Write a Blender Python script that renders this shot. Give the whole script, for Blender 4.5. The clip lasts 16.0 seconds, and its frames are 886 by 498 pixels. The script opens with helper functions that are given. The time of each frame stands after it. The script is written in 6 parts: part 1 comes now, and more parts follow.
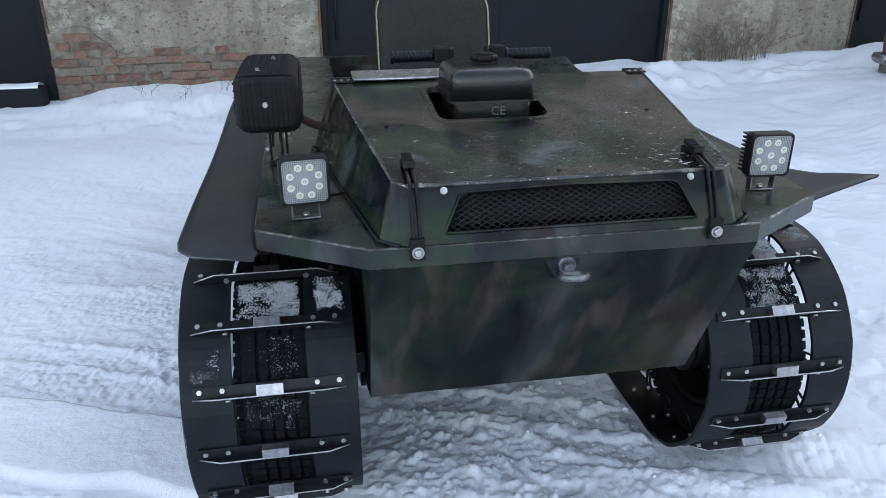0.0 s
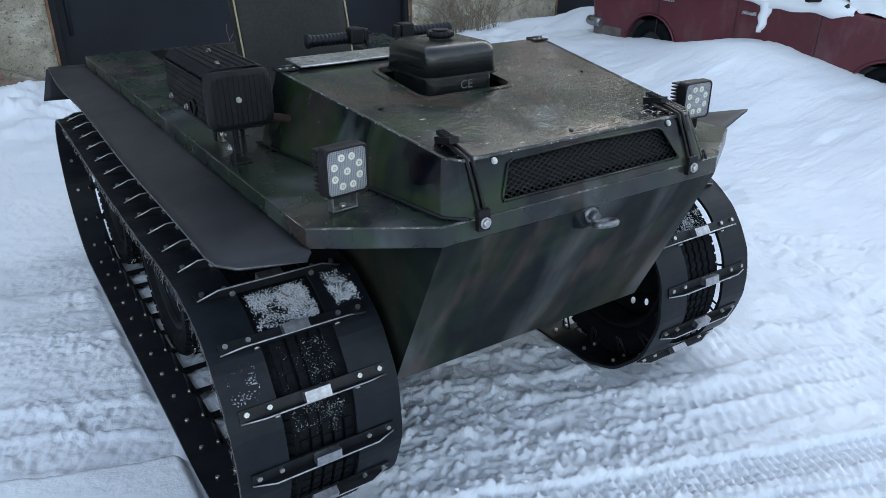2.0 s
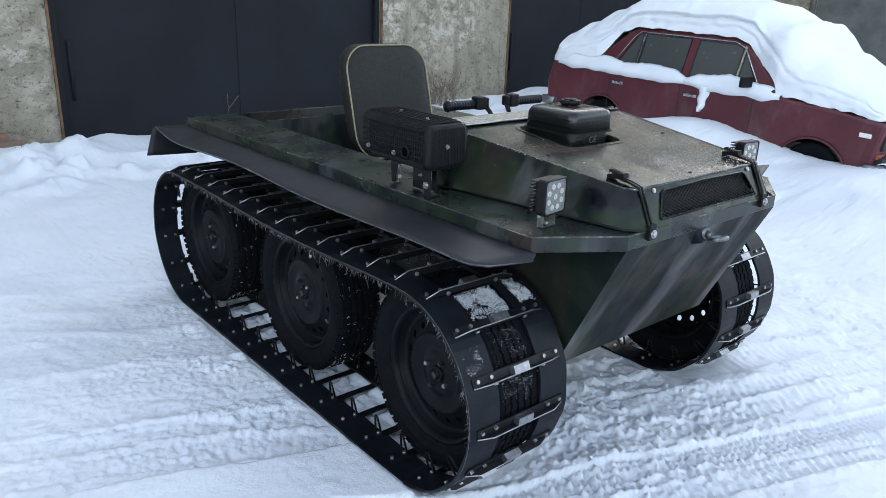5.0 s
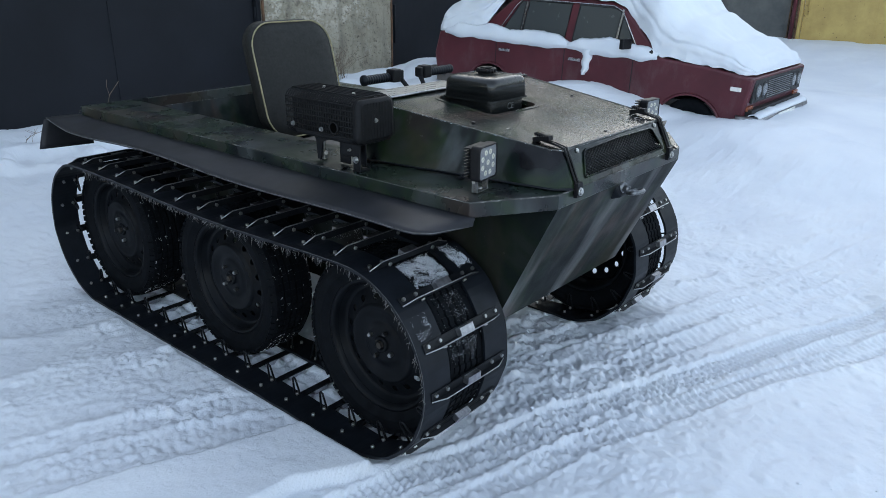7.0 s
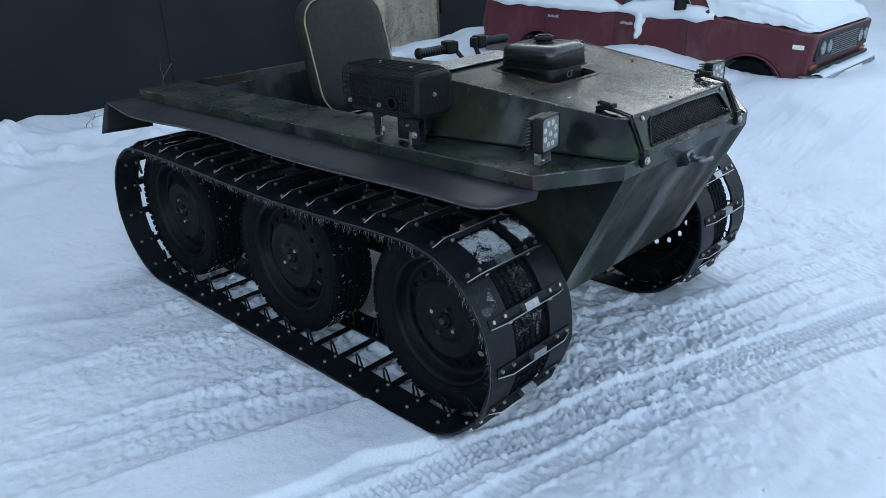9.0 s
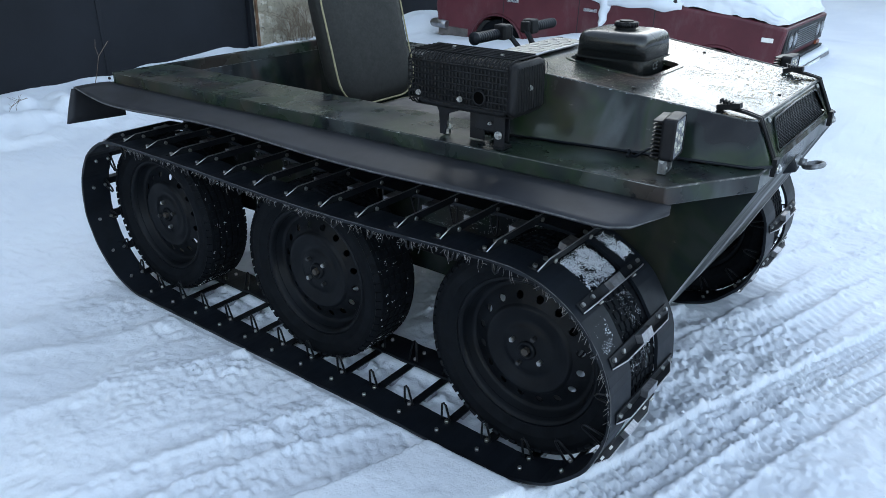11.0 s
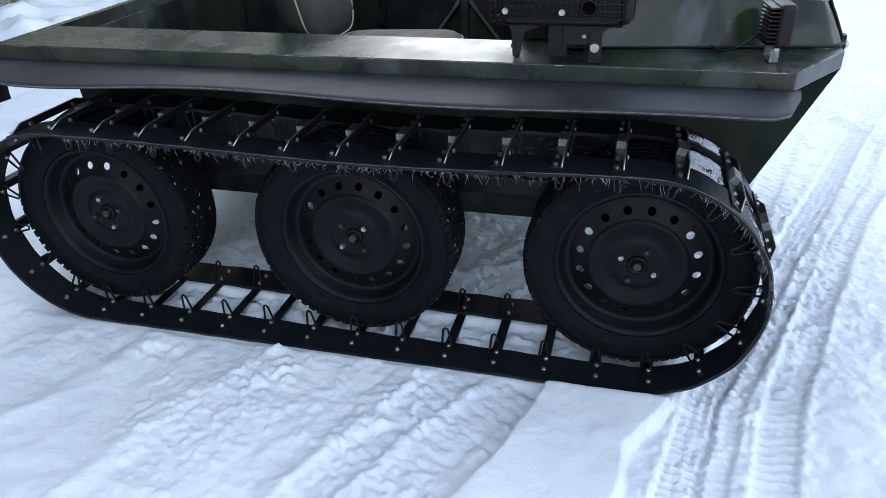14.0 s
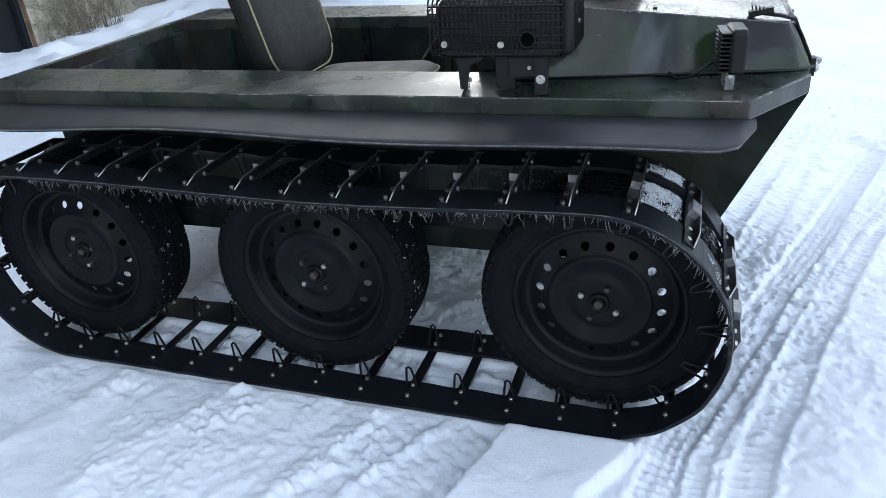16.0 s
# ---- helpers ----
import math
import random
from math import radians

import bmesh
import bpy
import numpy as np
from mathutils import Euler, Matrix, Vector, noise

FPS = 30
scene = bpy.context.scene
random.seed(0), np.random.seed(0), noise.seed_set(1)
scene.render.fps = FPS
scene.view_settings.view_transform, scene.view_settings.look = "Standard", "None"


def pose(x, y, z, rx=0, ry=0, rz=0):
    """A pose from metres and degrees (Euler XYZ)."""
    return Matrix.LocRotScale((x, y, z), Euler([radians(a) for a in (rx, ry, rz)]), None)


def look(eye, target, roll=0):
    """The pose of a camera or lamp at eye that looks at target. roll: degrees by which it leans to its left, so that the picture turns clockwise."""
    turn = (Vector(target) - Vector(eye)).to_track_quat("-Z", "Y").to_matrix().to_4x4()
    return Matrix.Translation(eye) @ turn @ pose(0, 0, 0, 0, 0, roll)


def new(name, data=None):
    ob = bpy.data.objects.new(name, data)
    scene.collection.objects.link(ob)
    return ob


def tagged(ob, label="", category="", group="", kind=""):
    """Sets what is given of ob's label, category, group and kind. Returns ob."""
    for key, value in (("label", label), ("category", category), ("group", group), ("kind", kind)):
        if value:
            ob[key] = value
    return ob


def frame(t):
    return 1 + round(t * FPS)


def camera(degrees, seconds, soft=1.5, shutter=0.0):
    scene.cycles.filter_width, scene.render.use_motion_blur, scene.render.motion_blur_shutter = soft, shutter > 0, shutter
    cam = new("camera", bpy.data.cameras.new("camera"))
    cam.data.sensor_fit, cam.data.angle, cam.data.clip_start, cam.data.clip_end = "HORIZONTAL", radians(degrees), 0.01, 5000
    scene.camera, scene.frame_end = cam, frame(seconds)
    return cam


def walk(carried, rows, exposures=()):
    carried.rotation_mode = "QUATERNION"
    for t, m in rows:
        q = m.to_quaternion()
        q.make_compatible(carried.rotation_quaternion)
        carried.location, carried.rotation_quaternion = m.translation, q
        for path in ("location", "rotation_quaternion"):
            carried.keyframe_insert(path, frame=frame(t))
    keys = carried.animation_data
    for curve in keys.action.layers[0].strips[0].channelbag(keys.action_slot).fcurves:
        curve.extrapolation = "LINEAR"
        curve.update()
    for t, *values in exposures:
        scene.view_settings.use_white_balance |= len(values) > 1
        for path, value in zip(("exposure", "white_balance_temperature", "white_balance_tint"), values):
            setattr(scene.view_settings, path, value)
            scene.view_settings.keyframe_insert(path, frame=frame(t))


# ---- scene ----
cam = camera(61.9, 16.0, soft=0.85)
PATH = [
    (0, (-0.522, -2.687, 1.474), (-0.206, -0.879, 0.679), -0.1),
    (0.5, (-0.731, -2.661, 1.473), (-0.323, -0.883, 0.652), 1.0),
    (1, (-0.984, -2.678, 1.47), (-0.233, -1.041, 0.599), 1.5),
    (1.5, (-1.075, -2.647, 1.469), (-0.204, -1.043, 0.651), 2.6),
    (2, (-1.182, -2.483, 1.474), (-0.193, -0.961, 0.635), -0.3),
    (2.5, (-1.347, -2.399, 1.5), (-0.332, -0.844, 0.759), 1.9),
    (3, (-1.66, -2.35, 1.527), (-0.607, -0.784, 0.864), 2.4),
    (3.5, (-1.78, -2.416, 1.511), (-0.637, -0.91, 0.861), 3.8),
    (4, (-1.89, -2.508, 1.504), (-0.762, -1.028, 0.771), 1.5),
    (4.2, (-1.937, -2.521, 1.511), (-0.764, -1.055, 0.823), 2.3),
    (6.3, (-2.28, -2.42, 1.514), (-0.926, -1.124, 0.816), -0.9),
    (6.5, (-2.274, -2.419, 1.53), (-0.882, -1.171, 0.82), -0.6),
    (7, (-2.26, -2.429, 1.514), (-0.834, -1.22, 0.802), 0.5),
    (7.5, (-2.261, -2.421, 1.522), (-0.821, -1.233, 0.805), 0.3),
    (8, (-2.262, -2.423, 1.509), (-0.872, -1.17, 0.804), -0.8),
    (8.5, (-2.264, -2.422, 1.511), (-0.928, -1.121, 0.789), -2.9),
    (8.7, (-2.269, -2.406, 1.518), (-0.954, -1.102, 0.762), -2.7),
    (10.8, (-2.211, -1.887, 1.44), (-0.799, -0.719, 0.639), 0.7),
    (11, (-2.311, -1.756, 1.471), (-0.856, -0.657, 0.65), 0.2),
    (11.5, (-2.427, -1.571, 1.473), (-0.971, -0.589, 0.514), 2.9),
    (12, (-2.414, -1.363, 1.394), (-0.866, -0.467, 0.499), -0.4),
    (12.5, (-2.448, -1.171, 1.448), (-0.883, -0.418, 0.457), 0.2),
    (13, (-2.536, -0.942, 1.49), (-0.917, -0.387, 0.456), -3.9),
    (13.5, (-2.579, -0.861, 1.406), (-0.885, -0.389, 0.455), -1.1),
    (14, (-2.592, -0.808, 1.416), (-0.912, -0.34, 0.438), -2.0),
    (14.5, (-2.61, -0.792, 1.424), (-0.966, -0.225, 0.436), -3.4),
    (15, (-2.57, -0.861, 1.432), (-0.889, -0.355, 0.475), -4.9),
    (15.5, (-2.503, -0.972, 1.446), (-0.817, -0.427, 0.517), -3.2),
    (16, (-2.445, -1.052, 1.416), (-0.778, -0.443, 0.494), -4.7),
]
walk(cam, [(t, look(eye, target, roll)) for t, eye, target, roll in PATH], [(0, 2.40, 6700, 8), (0.5, 2.48, 6700, 8), (1, 2.47, 6800, 8), (1.5, 2.27, 6600, 7), (2, 2.29, 6600, 6), (2.5, 2.57, 6600, 7), (3, 2.67, 6700, 7), (4, 2.62, 6800, 8), (6.5, 2.22, 6650, 7), (7.2, 2.09, 6450, 5), (8.7, 2.08, 6200, 4), (11, 2.42, 6350, 4), (12, 2.37, 6400, 5), (12.4, 2.67, 6550, 6), (13, 2.72, 6650, 7), (16, 2.72, 6800, 8)])

# ---- light ----
SUN_EL, SUN_AZ = 14.0, 46.0          # degrees above the horizon; from +y towards +x
world = bpy.data.worlds.new("sky_world")
scene.world = world
world.use_nodes = True
wn = world.node_tree
sky = wn.nodes.new("ShaderNodeTexSky")
sky.sky_type = "NISHITA"
sky.sun_disc = False
sky.sun_elevation = radians(SUN_EL)
sky.sun_rotation = radians(SUN_AZ)
sky.dust_density = 1.5
sky.air_density = 0.85
sky.ozone_density = 1.6
haze = wn.nodes.new("ShaderNodeHueSaturation")     # thin winter haze pales the sky
haze.inputs["Saturation"].default_value = 0.58
wn.links.new(sky.outputs[0], haze.inputs["Color"])
wn.links.new(haze.outputs[0], wn.nodes["Background"].inputs[0])
wn.nodes["Background"].inputs[1].default_value = 0.15
sun_data = bpy.data.lights.new("sun", "SUN")
sun_data.energy = 2.0
sun_data.angle = radians(0.6)
sun_data.color = (1.0, 0.97, 0.93)
sun = new("sun", sun_data)
sun_dir = Vector((math.sin(radians(SUN_AZ)) * math.cos(radians(SUN_EL)), math.cos(radians(SUN_AZ)) * math.cos(radians(SUN_EL)), math.sin(radians(SUN_EL))))
sun.matrix_world = look(sun_dir * 30, (0, 0, 0))


# ---- materials ----
class Mat:
    """A small builder for node materials on object coordinates."""

    def __init__(self, name, color=(0.5, 0.5, 0.5), rough=0.6, metal=0.0, spec=0.5):
        self.m = bpy.data.materials.new(name)
        self.m.use_nodes = True
        self.t = self.m.node_tree
        self.b = self.t.nodes["Principled BSDF"]
        self.set("Base Color", (*color, 1))
        self.set("Roughness", rough)
        self.set("Metallic", metal)
        self.set("Specular IOR Level", spec)
        self.co = self.t.nodes.new("ShaderNodeTexCoord").outputs["Object"]

    def set(self, socket, value):
        if isinstance(value, bpy.types.NodeSocket):
            self.t.links.new(value, self.b.inputs[socket])
        else:
            self.b.inputs[socket].default_value = value
        return self

    def scaled(self, sx, sy, sz, turn=(0, 0, 0)):
        n = self.t.nodes.new("ShaderNodeMapping")
        n.inputs["Rotation"].default_value = turn
        n.inputs["Scale"].default_value = (sx, sy, sz)
        self.t.links.new(self.co, n.inputs["Vector"])
        return n.outputs[0]

    def noise(self, scale, detail=4, rough=0.55, co=None, distort=0.0):
        n = self.t.nodes.new("ShaderNodeTexNoise")
        n.inputs["Scale"].default_value = scale
        n.inputs["Detail"].default_value = detail
        n.inputs["Roughness"].default_value = rough
        n.inputs["Distortion"].default_value = distort
        self.t.links.new(co or self.co, n.inputs["Vector"])
        return n.outputs["Fac"]

    def ramp(self, fac, stops):
        n = self.t.nodes.new("ShaderNodeValToRGB")
        e = n.color_ramp.elements
        while len(e) < len(stops):
            e.new(0.5)
        for el, (p, c) in zip(e, stops):
            el.position = p
            el.color = (*c, 1) if isinstance(c, tuple) else (c, c, c, 1)
        self.t.links.new(fac, n.inputs[0])
        return n.outputs[0]

    def mix(self, fac, a, b, how="MIX"):
        n = self.t.nodes.new("ShaderNodeMix")
        n.data_type = "RGBA"
        n.blend_type = how
        for i, v in ((0, fac), (6, a), (7, b)):
            if isinstance(v, bpy.types.NodeSocket):
                self.t.links.new(v, n.inputs[i])
            elif i == 0:
                n.inputs[i].default_value = v
            else:
                n.inputs[i].default_value = (*v, 1) if isinstance(v, tuple) else (v, v, v, 1)
        return n.outputs[2]

    def axis(self, which):
        n = self.t.nodes.new("ShaderNodeSeparateXYZ")
        self.t.links.new(self.co, n.inputs[0])
        return n.outputs[which]

    def span(self, value, a, b):
        """0 at a, 1 at b."""
        n = self.t.nodes.new("ShaderNodeMapRange")
        n.inputs["From Min"].default_value, n.inputs["From Max"].default_value = a, b
        self.t.links.new(value, n.inputs["Value"])
        return n.outputs[0]

    def random(self):
        return self.t.nodes.new("ShaderNodeObjectInfo").outputs["Random"]

    def bump(self, height, strength=0.3, dist=0.01):
        n = self.t.nodes.new("ShaderNodeBump")
        if isinstance(strength, float):
            n.inputs["Strength"].default_value = strength
        else:
            self.t.links.new(strength, n.inputs["Strength"])
        n.inputs["Distance"].default_value = dist
        self.t.links.new(height, n.inputs["Height"])
        if self.b.inputs["Normal"].links:
            self.t.links.new(self.b.inputs["Normal"].links[0].from_socket, n.inputs["Normal"])
        self.t.links.new(n.outputs[0], self.b.inputs["Normal"])
        return self


def snow_material(name, grain=1.0):
    m = Mat(name, (0.80, 0.83, 0.87), 0.7, 0, 0.25)
    tint = m.noise(1.3, 5)
    m.set("Base Color", m.ramp(tint, [(0.3, (0.645, 0.68, 0.735)), (0.5, (0.69, 0.72, 0.765)), (0.72, (0.735, 0.765, 0.795))]))
    m.bump(m.noise(9, 5, 0.6), 0.22 * grain, 0.04)
    m.bump(m.noise(34, 5, 0.65, None, 0.4), 0.24 * grain, 0.014)
    m.bump(m.noise(110, 4, 0.65), 0.34 * grain, 0.005)
    return m.m


def camo_material(name, gloss=0.42, worn=0.0, wet=0.0, spec=0.3, brownness=1.0, dents=0.12, streaks=0.0, contrast=1.0, lift=1.0):
    """Sprayed camouflage: soft-edged patches of green-black, olive, brown and grey, with chips and a wet film where asked."""
    m = Mat(name, (0.02, 0.025, 0.02), gloss, 0, spec)
    big = m.noise(4.2, 3, 0.5, distort=1.1)
    mid = (0.0094, 0.0146, 0.0138)
    tones = [(0.005, 0.006, 0.008), mid, (0.012, 0.021, 0.012), (0.022, 0.026, 0.023)]
    tones = [tuple(max(0.002, lift * (a + (b - a) * contrast)) for a, b in zip(mid, t)) for t in tones]
    base = m.ramp(big, list(zip((0.36, 0.46, 0.54, 0.64), tones)))
    turn = (0.0, radians(42), radians(12))
    spray = m.noise(3.4, 4, 0.5, m.scaled(1.0, 0.8, 0.55, turn), 1.0)
    col = m.mix(m.ramp(spray, [(0.50, 0.0), (0.60, min(1.0, 0.9 * brownness))]), base, (0.060, 0.042, 0.034))
    grey = m.noise(4.6, 3, 0.5, m.scaled(0.9, 1.0, 0.5, (0.3, radians(-35), 0.4)), 0.6)
    col = m.mix(m.ramp(grey, [(0.58, 0.0), (0.70, 0.6 * contrast)]), col, (0.058, 0.066, 0.068))
    if streaks:
        # pale streaks: overspray, with the bow's grazing sheen partly painted into the colour
        pale = m.noise(1.5, 3, 0.5, m.scaled(3.0, 1.0, 0.6, (0.0, radians(38), 0.0)), 0.4)
        col = m.mix(m.ramp(pale, [(0.54, 0.0), (0.68, streaks)]), col, (0.046, 0.053, 0.058))
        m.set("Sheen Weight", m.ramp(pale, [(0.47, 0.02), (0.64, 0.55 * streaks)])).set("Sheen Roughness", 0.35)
        dabs = m.noise(5.5, 3, 0.5, m.scaled(1.9, 1.0, 0.6, (0.1, radians(45), 0.2)), 0.6)
        col = m.mix(m.ramp(dabs, [(0.55, 0.0), (0.68, 0.75)]), col, (0.060, 0.043, 0.038))
        dark = m.noise(2.4, 3, 0.5, m.scaled(2.6, 1.0, 0.7, (0.2, radians(44), 0.3)), 0.4)
        col = m.mix(m.ramp(dark, [(0.50, 0.0), (0.64, 0.8)]), col, (0.006, 0.008, 0.009))
    grime = m.ramp(m.noise(26, 5, 0.7), [(0.45, 0.0), (0.8, 0.4)])
    col = m.mix(grime, col, (0.016, 0.016, 0.015))
    rough = m.ramp(m.noise(7, 4), [(0.3, gloss - 0.08), (0.7, gloss + 0.12)])
    if worn:
        chips = m.ramp(m.noise(48, 6, 0.75, m.scaled(1.0, 0.6, 1.0)), [(0.665, 0.0), (0.70, worn)])
        col = m.mix(chips, col, (0.17, 0.155, 0.14))
    if wet:
        # white-painted glints and frozen spatter: dense at the two front corners, single flecks elsewhere
        rim = m.mix(1.0, m.span(m.axis("X"), -0.10, 0.42), m.span(m.axis("Y"), -0.75, -1.28), "MULTIPLY")
        near = m.mix(1.0, m.span(m.axis("X"), -0.02, -0.36), m.span(m.axis("Y"), -0.95, -1.28), "MULTIPLY")
        where = m.mix(1.0, rim, m.mix(1.0, near, 0.45, "MULTIPLY"), "ADD")
        drop_glints = m.noise(70, 5, 0.7, m.scaled(0.45, 1.5, 1.0), 1.0)
        level = m.mix(1.0, drop_glints, m.mix(1.0, where, 0.10, "MULTIPLY"), "ADD")
        mask = m.ramp(level, [(0.675, 0.0), (0.70, 1.0)])
        col = m.mix(mask, col, (0.62, 0.60, 0.56))
        film = m.ramp(m.noise(3.0, 4, 0.6), [(0.40, 0.0), (0.62, 1.0)])
        rough = m.mix(m.mix(1.0, film, wet, "MULTIPLY"), rough, 0.12)
        ripple = m.ramp(m.noise(125, 3, 0.55, m.scaled(0.55, 1.4, 1.0), 1.0), [(0.54, 0.0), (0.72, 1.0)])
        m.bump(ripple, m.mix(1.0, m.ramp(m.noise(2.6, 4, 0.6, m.scaled(1.0, 0.8, 1.0)), [(0.40, 0.12), (0.58, 1.0)]), 0.95, "MULTIPLY"), 0.0028)
    m.set("Base Color", col).set("Roughness", rough)
    m.bump(m.noise(160, 3), 0.10, 0.002)
    m.bump(m.noise(5, 2), dents, 0.02)
    return m.m


def plain(name, color, rough, metal=0.0, spread=0.25, scale=24.0, bump=0.12, spec=0.5):
    m = Mat(name, color, rough, metal, spec)
    dark = tuple(c * (1 - spread) for c in color)
    light = tuple(min(1, c * (1 + spread)) for c in color)
    m.set("Base Color", m.ramp(m.noise(scale, 5, 0.6), [(0.3, dark), (0.7, light)]))
    m.set("Roughness", m.ramp(m.noise(scale * 0.4, 4), [(0.3, max(0.03, rough - 0.08)), (0.7, min(1, rough + 0.08))]))
    if bump:
        m.bump(m.noise(scale * 5, 4), bump, 0.002)
    return m.m


SNOW = snow_material("snow")
SNOW_SOFT = snow_material("snow_soft", 0.45)
CAMO = camo_material("camo_paint", 0.16, 0.4, 0.0, 0.20, 0.35, 0.7, 0.0, 1.7)
CAMO_HULL = camo_material("camo_hull", 0.42, 0.3, 0.0, 0.04, 0.32, 0.12, 0.9)
CAMO_HOOD = camo_material("camo_hood", 0.19, 0.75, 1.0, 0.36, 1.0, 0.05, 0.0, 1.9)
CAMO_SIDE = camo_material("camo_side", 0.40, 0.1, 0.0, 0.06, 0.2, 0.12, 0.0, 0.7, 0.8)
DECK_GREEN = camo_material("deck_paint", 0.27, 0.15, 0.0, 0.36, 0.5, 0.16, 0.0, 1.0, 1.3)
RUBBER = plain("belt_rubber", (0.0062, 0.0080, 0.0112), 0.46, 0, 0.3, 18, 0.12, 0.20)
FLAP = plain("flap_rubber", (0.0180, 0.0190, 0.0228), 0.5, 0, 0.35, 7, 0.1, 0.26)
TYRE = plain("tyre_rubber", (0.0048, 0.0058, 0.0074), 0.72, 0, 0.35, 30, 0.25, 0.07)
RIM = plain("rim_paint", (0.0050, 0.0060, 0.0076), 0.40, 0, 0.5, 9, 0.12, 0.11)
STEEL_BLACK = plain("black_steel", (0.007, 0.008, 0.010), 0.42, 0.1, 0.4, 30, 0.12, 0.25)
BARE = plain("bare_steel", (0.40, 0.40, 0.42), 0.42, 1.0, 0.3, 60)
EYE_STEEL = plain("worn_eye_steel", (0.17, 0.175, 0.18), 0.40, 0.8, 0.6, 50, 0.3)
ZINC = plain("zinc_bolt", (0.42, 0.42, 0.41), 0.38, 1.0, 0.25, 80)
CHEQUER = plain("chequer_plate", (0.29, 0.29, 0.28), 0.42, 1.0, 0.2, 40)
PLASTIC = plain("black_plastic", (0.006, 0.006, 0.007), 0.48, 0, 0.3, 40, 0.12, 0.2)
TANK = plain("tank_paint", (0.0085, 0.0095, 0.0095), 0.24, 0, 0.35, 8, 0.06, 0.5)
HEATBLACK = plain("heat_paint", (0.0070, 0.0073, 0.0082), 0.60, 0, 0.4, 50, 0.3, 0.19)
RUST = plain("rusty_pipe", (0.032, 0.016, 0.011), 0.8, 0.1, 0.5, 40, 0.4)
VINYL = plain("seat_vinyl", (0.0125, 0.0127, 0.0118), 0.55, 0, 0.3, 90, 0.35, 0.24)
BEIGE = plain("seat_cloth", (0.12, 0.105, 0.09), 0.85, 0, 0.35, 14, 0.3)
PIPING = plain("yellow_piping", (0.26, 0.23, 0.13), 0.6, 0, 0.2, 60)
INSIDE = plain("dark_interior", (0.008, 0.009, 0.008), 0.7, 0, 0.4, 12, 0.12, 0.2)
# near-black for the unlit depth of the exhaust outlet
OUTLET_SHADE = plain("outlet_shade", (0.002, 0.002, 0.002), 0.95, 0, 0.2, 40, 0, 0.0)
LENS = plain("lamp_lens", (0.33, 0.345, 0.37), 0.16, 0.3, 0.1, 300, 0.4)
LENS_DARK = plain("lamp_bowl", (0.055, 0.060, 0.066), 0.25, 0.3, 0.3, 120, 0.3)
LENS_BACK = plain("lamp_reflector", (0.20, 0.21, 0.22), 0.22, 0.5, 0.3, 120, 0.4)
RUST_NUT = plain("rusty_nut", (0.040, 0.034, 0.028), 0.7, 0.2, 0.4, 60, 0.3)
LED = plain("lamp_diode", (0.52, 0.51, 0.43), 0.2, 0, 0.1, 50)
WHITE_MARK = plain("pale_mark", (0.075, 0.078, 0.078), 0.6, 0, 0.1, 50)
cr = Mat("faded_red_paint", (0.09, 0.016, 0.020), 0.4, 0, 0.4)
cc = cr.ramp(cr.noise(2.2, 5, 0.6), [(0.3, (0.066, 0.013, 0.019)), (0.7, (0.100, 0.022, 0.030))])
cc = cr.mix(cr.ramp(cr.noise(3.5, 6, 0.7, cr.scaled(1.0, 1.0, 0.5)), [(0.52, 0.0), (0.72, 0.55)]), cc, (0.13, 0.085, 0.090))
cr.set("Base Color", cc)
cr.bump(cr.noise(3, 2), 0.05, 0.02)
CAR_RED = cr.m
SILL = plain("dirty_sill", (0.10, 0.088, 0.082), 0.7, 0, 0.4, 9, 0.3)
CAR_SEAL = plain("window_seal", (0.012, 0.012, 0.013), 0.6, 0, 0.3, 30)
CHROME = plain("dull_chrome", (0.55, 0.55, 0.56), 0.25, 1.0, 0.15, 30)
BUMPER = plain("dull_bumper", (0.30, 0.30, 0.31), 0.4, 1.0, 0.3, 20)
CAR_WHITE = plain("white_plastic", (0.75, 0.74, 0.70), 0.4, 0, 0.1, 30)
ORANGE = plain("amber_plastic", (0.22, 0.06, 0.025), 0.3, 0, 0.2, 30)
# wear to bare metal; on the hood it also carries the bevel highlight
w = Mat("worn_lit_edge_paint", (0.05, 0.05, 0.05), 0.4)
w.set("Base Color", w.ramp(w.noise(11, 8, 0.72, None, 0.6), [(0.46, (0.012, 0.014, 0.012)), (0.56, (0.07, 0.07, 0.068)), (0.70, (0.50, 0.50, 0.48))]))
w.bump(w.noise(120, 3), 0.3, 0.003)
WORN_LIT = w.m
FIBRE = plain("frayed_fibre", (0.20, 0.195, 0.19), 0.9, 0, 0.3, 60, 0)
# cut fibre on the belts; on the flaps a painted edge highlight
CUT_LIT_EDGE = plain("belt_cut_lit_edge", (0.07, 0.072, 0.075), 0.8, 0, 0.7, 35, 0)
TWIG = plain("dry_twig", (0.16, 0.12, 0.085), 0.9, 0, 0.4, 40, 0)
RUSTY_EDGE = plain("rusty_edge", (0.11, 0.060, 0.032), 0.85, 0, 0.9, 7, 0.4)

g = Mat("car_glass", (0.055, 0.060, 0.060), 0.12, 0, 0.5)
g.set("Roughness", g.ramp(g.noise(12, 5), [(0.35, 0.08), (0.7, 0.3)]))
CAR_GLASS = g.m

